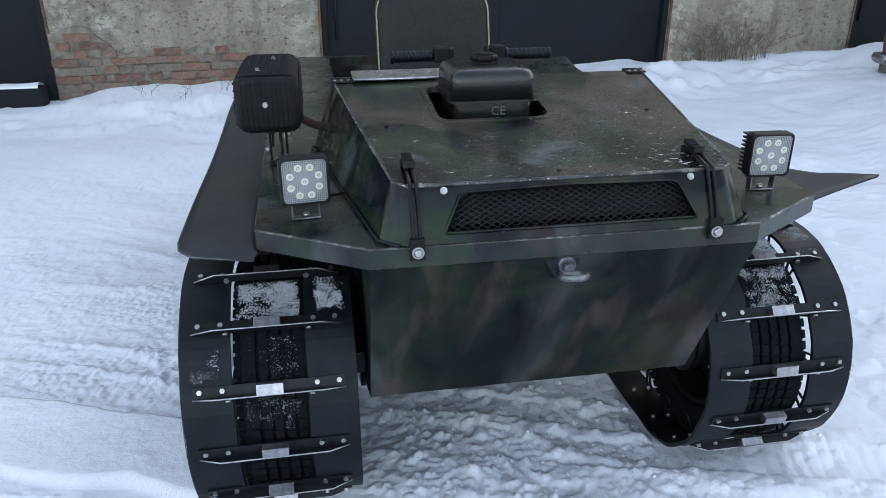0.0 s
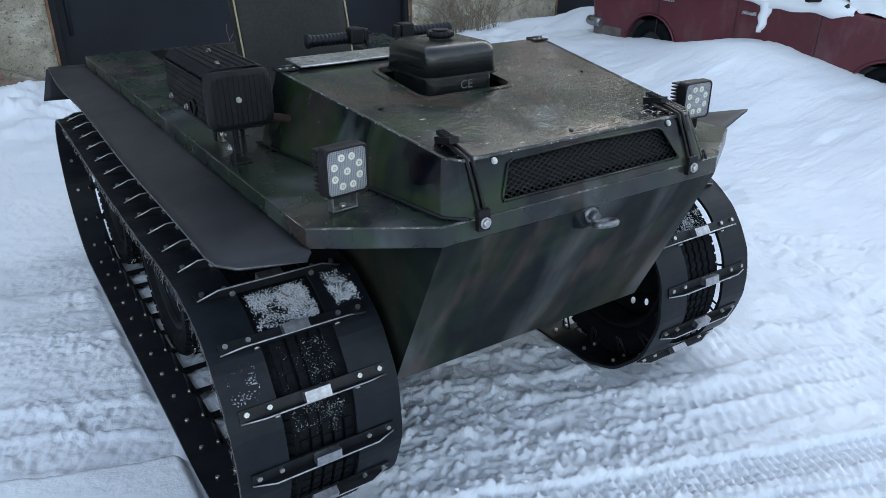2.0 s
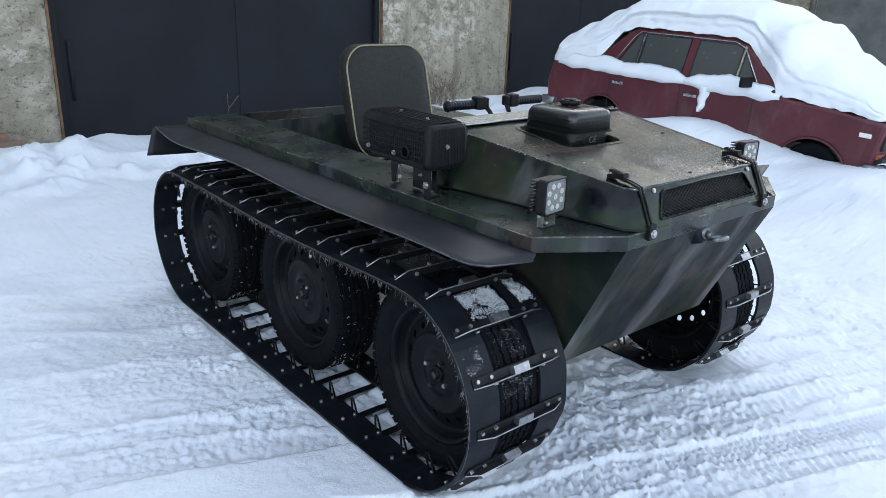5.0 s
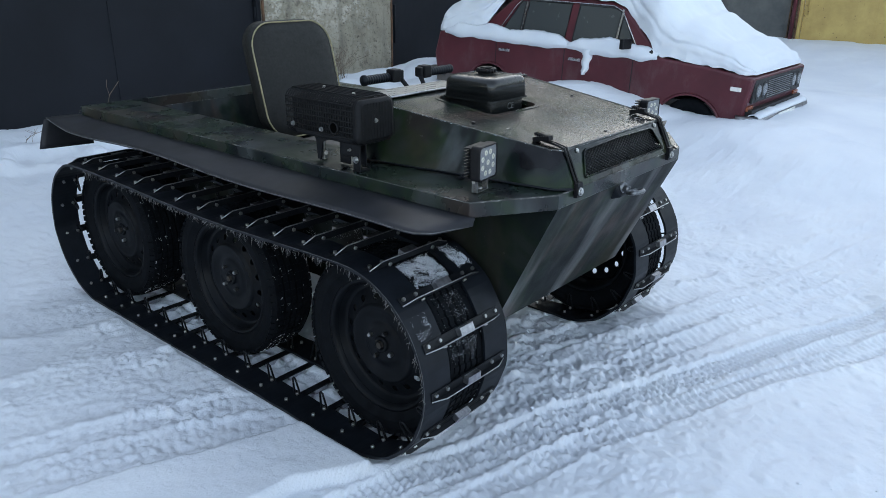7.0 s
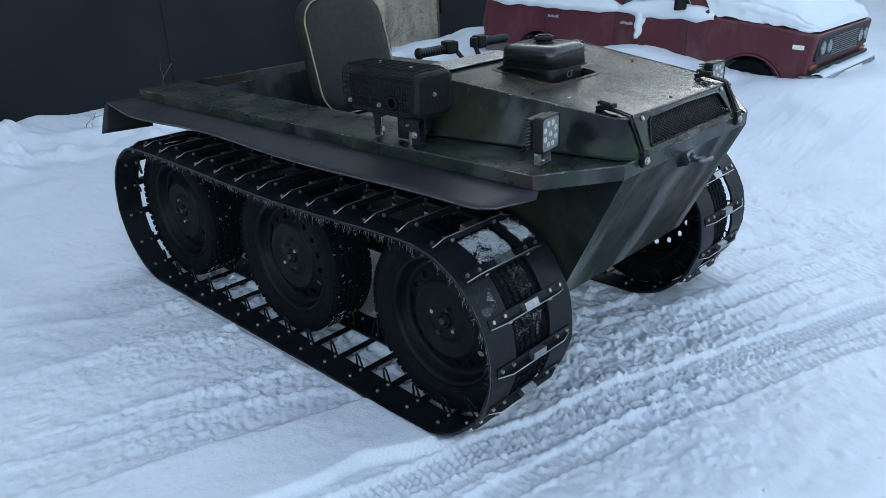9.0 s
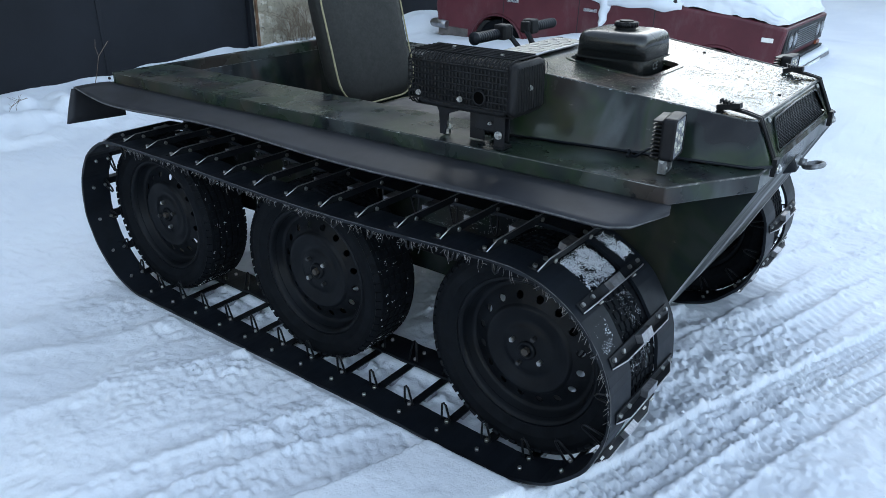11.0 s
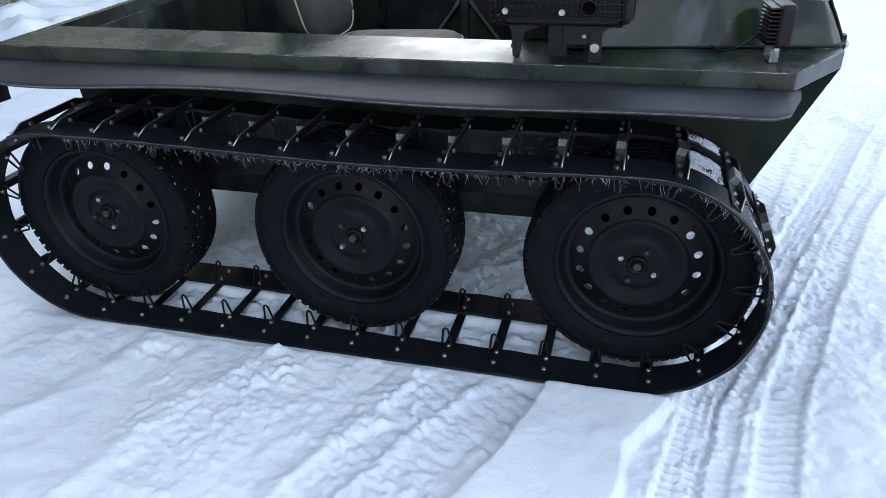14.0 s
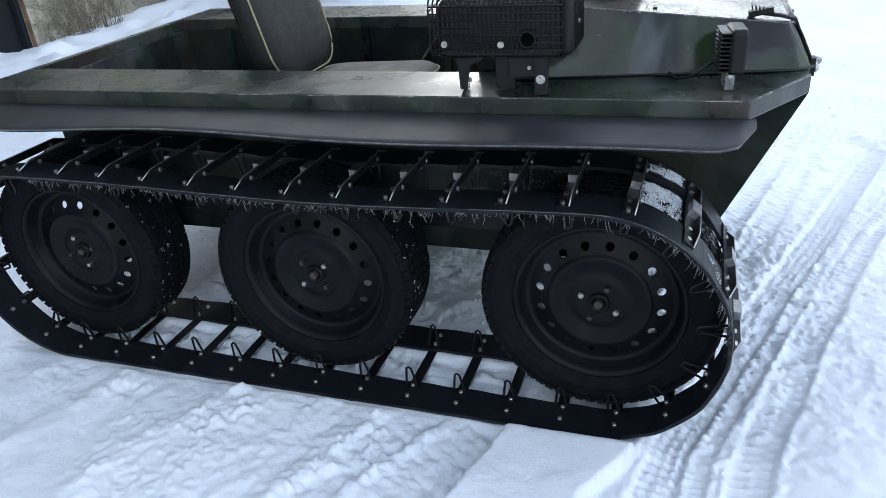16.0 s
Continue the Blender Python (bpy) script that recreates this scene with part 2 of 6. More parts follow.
m = Mat("wall_plaster", (0.3, 0.28, 0.24), 0.92)
patchy = m.noise(1.7, 7, 0.7)
pits = m.noise(21, 8, 0.8, m.scaled(0.9, 1.0, 1.2), 0.2)
flakes = m.noise(6.0, 8, 0.72, m.scaled(0.9, 1.0, 1.2), 0.2)
c = m.ramp(patchy, [(0.34, (0.27, 0.240, 0.180)), (0.52, (0.43, 0.385, 0.295)), (0.70, (0.54, 0.49, 0.39))])
stretch = m.ramp(m.noise(0.9, 3, 0.5), [(0.42, 0.0), (0.58, 1.0)])
c = m.mix(m.mix(1.0, m.ramp(flakes, [(0.50, 0.0), (0.55, 1.0)]), stretch, "MULTIPLY"), c, (0.68, 0.64, 0.55))
c = m.mix(m.ramp(m.noise(2.2, 5, 0.6, m.scaled(2.0, 1.0, 0.35)), [(0.52, 0.0), (0.70, 0.6)]), c, (0.20, 0.185, 0.15))
c = m.mix(m.ramp(flakes, [(0.36, 0.8), (0.43, 0.0)]), c, (0.19, 0.165, 0.125))
c = m.mix(m.ramp(pits, [(0.385, 0.9), (0.45, 0.0)]), c, (0.075, 0.066, 0.052))
m.set("Base Color", c)
m.bump(flakes, 1.0, 0.05).bump(pits, 1.0, 0.05).bump(m.noise(60, 4, 0.7), 0.8, 0.012)
PLASTER = m.m

m = Mat("brick_clay", (0.3, 0.12, 0.08), 0.9)
c = m.ramp(m.random(), [(0.0, (0.12, 0.062, 0.046)), (0.4, (0.20, 0.098, 0.066)), (0.8, (0.19, 0.12, 0.090)), (1.0, (0.17, 0.14, 0.115))])
c = m.mix(m.ramp(m.noise(11, 6, 0.7), [(0.46, 0.0), (0.66, 0.8)]), c, (0.19, 0.165, 0.13))
m.set("Base Color", c).bump(m.noise(45, 5), 0.9, 0.02)
BRICK = m.m

m = Mat("gate_paint", (0.012, 0.014, 0.02), 0.66, 0, 0.2)
c = m.ramp(m.noise(1.1, 5), [(0.3, (0.0050, 0.0060, 0.0088)), (0.7, (0.0095, 0.0112, 0.0155))])
c = m.mix(m.ramp(m.noise(6, 6, 0.7, m.scaled(1.0, 1.0, 0.25)), [(0.66, 0.0), (0.78, 0.3)]), c, (0.03, 0.03, 0.035))
c = m.mix(m.ramp(m.noise(34, 7, 0.75, m.scaled(1.0, 1.0, 0.5)), [(0.68, 0.0), (0.74, 0.5)]), c, (0.05, 0.052, 0.058))
m.set("Base Color", c).bump(m.noise(2.2, 3), 0.35, 0.03)
GATE_DARK = m.m
MORTAR = plain("mortar", (0.17, 0.15, 0.12), 0.95, 0, 0.5, 14, 0.6)

m = Mat("gate_grey", (0.10, 0.105, 0.105), 0.6)
c = m.ramp(m.noise(2.5, 6, 0.65), [(0.3, (0.055, 0.06, 0.062)), (0.7, (0.13, 0.13, 0.125))])
m.set("Base Color", c)
GATE_GREY = m.m

m = Mat("gate_yellow", (0.4, 0.26, 0.05), 0.55)
c = m.ramp(m.noise(3, 6, 0.65), [(0.3, (0.36, 0.25, 0.080)), (0.7, (0.50, 0.37, 0.125))])
c = m.mix(m.ramp(m.noise(16, 5), [(0.66, 0.0), (0.72, 0.8)]), c, (0.10, 0.05, 0.03))
m.set("Base Color", c)
GATE_YELLOW = m.m


# ---- mesh building ----
class G:
    """Gathers vertices and faces for one mesh."""

    def __init__(self):
        self.v, self.f, self.mi, self.sm = [], [], [], []

    def add(self, verts, faces, mat=0, smooth=False):
        o = len(self.v)
        self.v += [tuple(p) for p in verts]
        for f in faces:
            self.f.append([i + o for i in f])
            self.mi.append(mat)
            self.sm.append(smooth)
        return self

    def box(self, c, s, rot=None, mat=0):
        m = Matrix.Translation(c) @ (rot.to_4x4() if rot else Matrix.Identity(4))
        hx, hy, hz = s[0] / 2, s[1] / 2, s[2] / 2
        pts = [m @ Vector((x, y, z)) for x in (-hx, hx) for y in (-hy, hy) for z in (-hz, hz)]
        return self.add(pts, [(0, 1, 3, 2), (4, 6, 7, 5), (0, 4, 5, 1), (2, 3, 7, 6), (0, 2, 6, 4), (1, 5, 7, 3)], mat)

    def cyl(self, a, b, r, seg=12, mat=0, r2=None, smooth=True):
        a, b = Vector(a), Vector(b)
        q = (b - a).to_track_quat("Z", "Y")
        r2 = r if r2 is None else r2
        pts = []
        for p, rr in ((a, r), (b, r2)):
            pts += [p + q @ Vector((rr * math.cos(2 * math.pi * i / seg), rr * math.sin(2 * math.pi * i / seg), 0)) for i in range(seg)]
        self.add(pts, [(i, (i + 1) % seg, seg + (i + 1) % seg, seg + i) for i in range(seg)], mat, smooth)
        return self.add(pts, [tuple(range(seg))[::-1], tuple(range(seg, 2 * seg))], mat)

    def tube(self, path, r, seg=6, mat=0, closed=False):
        path = [Vector(p) for p in path]
        n = len(path)
        pts = []
        for i, p in enumerate(path):
            a = path[(i - 1) % n] if closed or i else p
            b = path[(i + 1) % n] if closed or i < n - 1 else p
            d = (b - a).normalized()
            up = Vector((0, 0, 1)) if abs(d.z) < 0.9 else Vector((1, 0, 0))
            u = d.cross(up).normalized()
            w = u.cross(d)
            pts += [p + r * (u * math.cos(2 * math.pi * k / seg) + w * math.sin(2 * math.pi * k / seg)) for k in range(seg)]
        rng = n if closed else n - 1
        faces = [(i * seg + k, i * seg + (k + 1) % seg, ((i + 1) % n) * seg + (k + 1) % seg, ((i + 1) % n) * seg + k) for i in range(rng) for k in range(seg)]
        self.add(pts, faces, mat, True)
        if not closed:
            self.add(pts[:seg], [tuple(range(seg))], mat)
            self.add(pts[-seg:], [tuple(range(seg))[::-1]], mat)
        return self

    def lathe(self, profile, seg=48, mat=0, closed=False, smooth=True):
        """Turns (x, r) points about the x axis."""
        n = len(profile)
        pts = [(x, r * math.cos(2 * math.pi * k / seg), r * math.sin(2 * math.pi * k / seg)) for x, r in profile for k in range(seg)]
        rng = n if closed else n - 1
        faces = [(i * seg + k, i * seg + (k + 1) % seg, ((i + 1) % n) * seg + (k + 1) % seg, ((i + 1) % n) * seg + k) for i in range(rng) for k in range(seg)]
        return self.add(pts, faces, mat, smooth)

    def prism(self, poly, lo, hi, axis="z", mat=0):
        """Extrudes a polygon (two coordinates) along an axis."""
        def place(p, h):
            return {"z": (p[0], p[1], h), "x": (h, p[0], p[1]), "y": (p[0], h, p[1])}[axis]
        n = len(poly)
        pts = [place(p, lo) for p in poly] + [place(p, hi) for p in poly]
        faces = [(i, (i + 1) % n, n + (i + 1) % n, n + i) for i in range(n)]
        return self.add(pts, faces + [tuple(range(n))[::-1], tuple(range(n, 2 * n))], mat)

    def grid(self, rows, mat=0, smooth=True, wrap=False):
        nr, nc = len(rows), len(rows[0])
        faces = [(i * nc + j, i * nc + (j + 1) % nc, (i + 1) * nc + (j + 1) % nc, (i + 1) * nc + j) for i in range(nr - 1) for j in range(nc if wrap else nc - 1)]
        return self.add([p for r in rows for p in r], faces, mat, smooth)

    def loft(self, rings, mat=0, smooth=True):
        self.grid(rings, mat, smooth, True)
        n = len(rings[0])
        self.add(rings[0], [tuple(range(n))], mat)
        return self.add(rings[-1], [tuple(range(n))], mat)

    def mesh(self, name, mats):
        me = bpy.data.meshes.new(name)
        me.from_pydata(self.v, [], self.f)
        for mm in mats:
            me.materials.append(mm)
        me.polygons.foreach_set("material_index", self.mi)
        me.polygons.foreach_set("use_smooth", self.sm)
        bm = bmesh.new()
        bm.from_mesh(me)
        bmesh.ops.remove_doubles(bm, verts=bm.verts, dist=1e-5)
        bmesh.ops.recalc_face_normals(bm, faces=bm.faces)
        bm.to_mesh(me)
        bm.free()
        me.update()
        return me


def put(name, geo, mats, parent=None, label="", category="", kind="", group="", bevel=0.0, solid=0.0, m=None, rounds=2):
    mats = mats if isinstance(mats, (list, tuple)) else [mats]
    ob = new(name, geo.mesh(name, mats) if isinstance(geo, G) else geo)
    if parent:
        ob.parent = parent
    if m is not None:
        ob.matrix_basis = m
    if solid:
        s = ob.modifiers.new("thick", "SOLIDIFY")
        s.thickness, s.offset = solid, 0
    if bevel:
        b = ob.modifiers.new("bevel", "BEVEL")
        b.width, b.segments, b.limit_method, b.angle_limit = bevel, rounds, "ANGLE", radians(25 if rounds > 2 else 35)
        b.harden_normals = False
    return tagged(ob, label, category, group, kind)


def part(name, geo, mats, parent, label="", bevel=0.0, solid=0.0, m=None, rounds=2):
    return put(name, geo, mats, parent, label, bevel=bevel, solid=solid, m=m, rounds=rounds)


def thing(name, place, label, category, group=""):
    ob = new(name)
    ob.location = place
    ob.empty_display_size = 0.1
    return tagged(ob, label, category, group)


def holed(outer, holes, to3, mat=0):
    """A flat sheet with holes: outlines in two coordinates, laid into space by to3."""
    bm = bmesh.new()
    edges = []
    for loop in [outer, *holes]:
        vs = [bm.verts.new((p[0], p[1], 0)) for p in loop]
        edges += [bm.edges.new((vs[i], vs[(i + 1) % len(vs)])) for i in range(len(vs))]
    bmesh.ops.triangle_fill(bm, use_beauty=True, use_dissolve=False, edges=edges)
    bm.verts.index_update()
    verts = [to3(v.co.x, v.co.y) for v in bm.verts]
    faces = [[v.index for v in f.verts] for f in bm.faces]
    bm.free()
    return verts, faces


def rounded(w, h, r, seg=5, cx=0.0, cy=0.0):
    """Outline of a rounded rectangle."""
    out = []
    for sx, sy, a0 in ((1, 1, 0), (-1, 1, 90), (-1, -1, 180), (1, -1, 270)):
        for k in range(seg + 1):
            a = radians(a0 + 90 * k / seg)
            out.append((cx + sx * (w / 2 - r) + r * math.cos(a), cy + sy * (h / 2 - r) + r * math.sin(a)))
    return out


# ---- ground: one sheet of trodden snow ----
def lattice(seed):
    return np.random.RandomState(seed).rand(257, 257)


LATTICES = [lattice(s) for s in range(4)]


def vnoise(x, y, scale, which=0):
    """Smooth value noise in -1..1 for whole arrays."""
    t = LATTICES[which]
    u, v = x * scale + 500.0, y * scale + 500.0
    i, j = np.floor(u).astype(int), np.floor(v).astype(int)
    fu, fv = u - i, v - j
    fu, fv = fu * fu * (3 - 2 * fu), fv * fv * (3 - 2 * fv)
    i, j = i % 256, j % 256
    a = t[i, j] * (1 - fu) + t[i + 1, j] * fu
    b = t[i, j + 1] * (1 - fu) + t[i + 1, j + 1] * fu
    return 2 * (a * (1 - fv) + b * fv) - 1


def smooth(a, b, x):
    k = np.clip((x - a) / (b - a), 0, 1)
    return k * k * (3 - 2 * k)


WALL_SLOPE = 0.09


def wall_y(x):
    return 4.88 + WALL_SLOPE * (x + 0.4)


def crumbs(x, y, size, share, seed):
    """Rounded broken lumps: one in each cell of a jittered grid, of which a share is kept; heights 0..1."""
    rs = np.random.RandomState(seed)
    jx, jy, tall, keep = (rs.rand(128, 128) for k in range(4))
    u, v = x / size + 4096.0, y / size + 4096.0
    i0, j0 = np.floor(u).astype(int), np.floor(v).astype(int)
    out = np.zeros(x.shape)
    for di in (-1, 0, 1):
        for dj in (-1, 0, 1):
            i, j = i0 + di, j0 + dj
            a, b = i % 128, j % 128
            du, dv = u - i - jx[a, b], v - j - jy[a, b]
            spin = 6.28 * keep[b, a]
            ca, sa = np.cos(spin), np.sin(spin)
            d = np.hypot((du * ca + dv * sa) * 0.85, (dv * ca - du * sa) * 1.35) / (0.35 + 0.35 * tall[b, a])
            bump = np.clip(1.0 - d ** 3, 0, 1) * (0.35 + 0.65 * tall[a, b]) * (keep[a, b] < share)
            out = np.maximum(out, bump)
    return out


def lane(x, y, pts):
    """Distance across and along a polyline."""
    best, along = np.full(x.shape, 1e9), np.zeros(x.shape)
    run = 0.0
    for (ax, ay), (bx, by) in zip(pts, pts[1:]):
        dx, dy = bx - ax, by - ay
        ln = math.hypot(dx, dy)
        k = ((x - ax) * dx + (y - ay) * dy) / ln ** 2
        kc = np.clip(k, 0, 1)
        d = np.hypot(x - ax - kc * dx, y - ay - kc * dy)
        side = np.sign((x - ax) * dy - (y - ay) * dx)
        closer = d < np.abs(best)
        best = np.where(closer, d * side, best)
        along = np.where(closer, run + kc * ln, along)
        run += ln
    return best, along


RUTS = [  # points of the middle line, half width, depth, spacing of the pattern, pattern, how sharp it still is
    ([(-2.6, -0.68), (-1.6, -0.90), (-1.229, -0.991), (-0.848, -1.06), (-0.526, -1.185), (0.067, -1.40), (0.9, -1.72), (2.4, -2.3)], 0.055, 0.016, 0.030, "groove", 1.0),
    ([(-2.6, -0.74), (-1.6, -0.985), (-1.195, -1.068), (-0.79, -1.158), (-0.3, -1.34), (0.05, -1.47), (0.9, -1.83), (2.4, -2.42)], 0.045, 0.014, 0.030, "lug", 0.75),
    ([(-2.6, -0.92), (-1.6, -1.13), (-1.159, -1.222), (-0.75, -1.312), (-0.289, -1.45), (0.42, -1.70), (1.4, -2.16), (2.6, -2.7)], 0.055, 0.016, 0.034, "lug", 0.8),
    ([(-3.4, 0.55), (-1.8, -0.16), (-1.409, -0.318), (-1.184, -0.41), (-0.932, -0.558), (-0.2, -0.84), (0.55, -1.05), (1.8, -1.40), (3.4, -1.75)], 0.075, 0.016, 0.042, "ladder", 0.55),
    ([(-3.4, 0.72), (-1.51, -0.091), (-1.36, -0.152), (-1.17, -0.238), (-0.91, -0.373), (0.0, -0.70), (0.8, -0.97)], 0.064, 0.014, 0.060, "ladder", 0.78),
    ([(-3.4, 1.15), (-2.0, 0.62), (-1.36, 0.25), (-1.05, 0.10), (0.0, -0.28)], 0.09, 0.012, 0.042, "lug", 0.24),
    ([(-0.7, -0.98), (0.2, -1.27), (1.4, -1.62), (2.6, -2.0)], 0.055, 0.014, 0.042, "lug", 0.5),
    ([(0.2, -1.15), (1.3, -1.48), (2.6, -1.82)], 0.045, 0.010, 0.040, "lug", 0.5),
    ([(1.75, -0.43), (2.05, -0.69), (2.75, -1.25), (3.6, -1.95)], 0.05, 0.012, 0.050, "lug", 0.8),
]
RIDGES = [  # soft wheel-pushed banks: middle line, half width, height
    ([(-2.6, 0.95), (-1.576, 0.50), (-1.287, 0.42), (-1.083, 0.30), (-0.80, 0.19)], 0.050, 0.022),
    ([(-2.6, 1.35), (-1.371, 0.86), (-1.148, 0.73), (-0.85, 0.66)], 0.055, 0.020),
    ([(-2.6, 0.40), (-1.445, -0.06), (-1.117, -0.18), (-0.88, -0.27)], 0.035, 0.020),
    ([(-0.15, -0.70), (0.014, -0.80), (0.212, -0.968), (0.388, -1.08), (0.75, -1.25)], 0.045, 0.022),
    ([(-2.6, 1.9), (-1.6, 1.22), (-0.9, 0.98)], 0.06, 0.016),
]


def ground_z(x, y):
    far = np.hypot(x, y)
    near = 1 - smooth(3.5, 7, far)
    z = 0.022 * vnoise(x, y, 1.1, 0) + 0.012 * vnoise(x, y, 3.3, 1)
    # soft wind-swept pillows, drawn out along the lanes
    wx, wy = x + 0.05 * vnoise(x, y, 4.0, 1), y + 0.05 * vnoise(x, y, 4.0, 2)
    across, along_l = 0.915 * wy + 0.40 * wx, 0.915 * wx - 0.40 * wy
    soft = 1 - 2 * np.abs(vnoise(across, along_l * 0.35, 4.5, 0))
    soft2 = 1 - 2 * np.abs(vnoise(across, along_l * 0.55, 9.0, 3))
    z = z + (0.25 + 0.75 * near) * (0.005 * soft + 0.002 * soft2)
    # broken crust: lumps under and before the vehicle, in the lanes and in scattered patches
    under = smooth(0.62, 0.36, np.abs(x)) * smooth(1.9, 1.3, np.abs(y))
    before = smooth(1.0, 0.5, np.abs(x + 0.1)) * smooth(-0.9, -1.3, y) * smooth(-2.1, -1.5, y)
    patch = smooth(0.05, 0.45, vnoise(x, y, 1.6, 3) + 0.4 * vnoise(x, y, 4.5, 1))
    beside = smooth(-1.75, -1.25, x) * smooth(-0.85, -1.0, x) * smooth(-0.55, -0.30, y) * smooth(1.1, 0.8, y) * smooth(-0.30, 0.25, vnoise(x, y, 3.2, 1) + 0.5 * vnoise(x, y, 8.0, 2))
    broken = np.clip(0.6 * beside + 0.42 * under + 0.36 * before + 0.40 * patch * near, 0, 1)
    for pts, half, depth, step, pattern, sharp in RUTS:
        d, s = lane(x, y, pts)
        d = d + 0.014 * vnoise(x, y, 2.2, 3) + 0.004 * vnoise(x, y, 9.0, 0)
        inside = smooth(half, half * 0.85, np.abs(d))
        lip = np.exp(-((np.abs(d) - half * 1.12) / (0.25 * half)) ** 2)
        broken = np.maximum(broken, 0.50 * np.exp(-((np.abs(d) - half * 1.3) / (0.6 * half)) ** 2))
        if pattern == "groove":
            print_z = 0.0035 * np.cos(2 * math.pi * d / step) + 0.0055 * np.tanh(3 * np.sin(2 * math.pi * (s / 0.030 + 0.3 * vnoise(x, y, 9.0, 1))))
        elif pattern == "ladder":
            pads = np.abs(np.sin(math.pi * (s / step + 0.10 * vnoise(x, y, 6.0, 2) + 1.2 * d)))
            print_z = 0.017 * (np.minimum(pads, 0.70) - 0.35) * (0.75 + 0.4 * vnoise(x, y, 9.0, 3))
        else:
            teeth = np.sin(2 * math.pi * (s / step + 0.5 * (d > 0) + 0.10 * vnoise(x, y, 7.0, 2)) + 6 * np.abs(d))
            print_z = 0.0075 * np.tanh(2.0 * teeth) * smooth(0.0, 0.3, np.abs(d) / half)
        worn = 0.15 + 0.85 * smooth(-0.35, 0.35, vnoise(x, y, 1.5, 1) + 0.5 * vnoise(x, y, 5.0, 2))
        fade = sharp * (sharp + (1 - sharp) * worn) * (0.25 + 0.75 * smooth(-1.95, -1.45, x)) * (0.45 + 0.55 * smooth(1.9, 0.9, x))
        z = z + fade * (inside * (print_z - depth) + 0.35 * depth * lip)
    for pts, half, tall in RIDGES:
        d, s = lane(x, y, pts)
        d = d + 0.02 * vnoise(x, y, 3.5, 2) + 0.008 * vnoise(x, y, 11.0, 1)
        lump_z = (0.6 + 0.4 * vnoise(x, y, 6.0, 0)) * (0.2 + 0.8 * smooth(-1.9, -1.4, x))
        z = z + tall * lump_z * np.exp(-(d / half) ** 2) * (0.75 + 0.25 * np.tanh(d / (0.4 * half)))
    calm = 1 - 0.5 * smooth(-0.95, -1.25, x) * smooth(-0.3, 0.2, y)
    broken = broken * calm
    z = z + broken * (0.014 * crumbs(x, y, 0.085, 0.45, 1) * under + 0.012 * crumbs(x, y, 0.050, 0.5, 2) + 0.013 * crumbs(x, y, 0.026, 0.6, 3) + 0.009 * crumbs(x, y, 0.0155, 0.7, 4))
    z = z + near * calm * (0.006 * crumbs(x, y, 0.11, 0.4, 5) + 0.004 * crumbs(x, y, 0.040, 0.22, 6) + 0.004 * vnoise(x, y, 24, 2) + 0.003 * crumbs(x, y, 0.022, 0.30, 16))
    # trampled footprints between vehicle and car
    z = z - 0.02 * smooth(0.45, 0.7, vnoise(x, y, 2.2, 3)) * smooth(0.8, 1.6, x)
    dents = smooth(0.9, 1.5, x) * smooth(6.5, 5.0, x) * smooth(3.2, 2.2, y)
    z = z - dents * (0.016 * crumbs(x, y, 0.30, 0.30, 14) + 0.008 * crumbs(x, y, 0.12, 0.22, 15))
    # untouched smooth strip between two ruts
    d, s = lane(x, y, [(-3.0, -0.03), (-1.7, -0.53), (-1.315, -0.67), (-0.9, -0.81), (-0.72, -0.87)])
    strip = smooth(0.158, 0.145, np.abs(d + 0.022 * vnoise(x, y, 4.5, 1) + 0.007 * vnoise(x, y, 17.0, 2))) * smooth(-0.80, -0.90, x) * smooth(-2.3, -1.4, x)
    z = z * (1 - 0.75 * strip) + (0.044 + 0.006 * vnoise(x, y, 2.5, 3) + 0.003 * vnoise(x, y, 8.0, 0)) * strip
    # footing of the two tracks
    for cx in (-0.675, 0.66):
        foot = smooth(0.235, 0.205, np.abs(x - cx)) * smooth(1.12, 0.95, np.abs(y - 0.015))
        z = z * (1 - foot) + foot * (-0.004 + 0.20 * z)
        slot = smooth(0.085, 0.065, np.abs(x - cx)) * smooth(1.0, 0.9, np.abs(y - 0.015))
        z = z + slot * (-0.020 + 0.012 * crumbs(x, y, 0.045, 0.7, 7) + 0.004 * crumbs(x, y, 0.02, 0.6, 8))
    # bank against the garages
    dw = wall_y(x) - y
    bank = smooth(1.5, 0.1, dw) * (0.03 + 0.06 * smooth(-2.9, -2.3, x) + 0.06 * smooth(-2.7, -1.8, x) * smooth(0.5, -1.0, x) + 0.02 * smooth(3.0, 4.0, x) + 0.04 * vnoise(x, y, 1.0, 2) + 0.035 * vnoise(x, y, 3.0, 0))
    bank = bank + smooth(1.2, 0.6, dw) * smooth(0.3, 0.9, dw) * 0.05 * np.maximum(0, vnoise(x, y, 4.0, 1))
    clods = np.maximum(0, vnoise(x, y, 5.5, 3)) + 0.6 * np.maximum(0, vnoise(x, y, 12.0, 0))
    z = z + bank + smooth(1.9, 1.0, dw) * smooth(0.0, 0.4, dw) * (0.045 - 0.03 * smooth(-0.4, -1.4, x)) * clods * smooth(-0.2, 0.3, vnoise(x, y, 0.7, 1))
    tossed = smooth(1.7, 1.1, dw) * smooth(0.05, 0.3, dw) * smooth(-0.05, 0.35, vnoise(x, y, 0.9, 2) + 0.35)
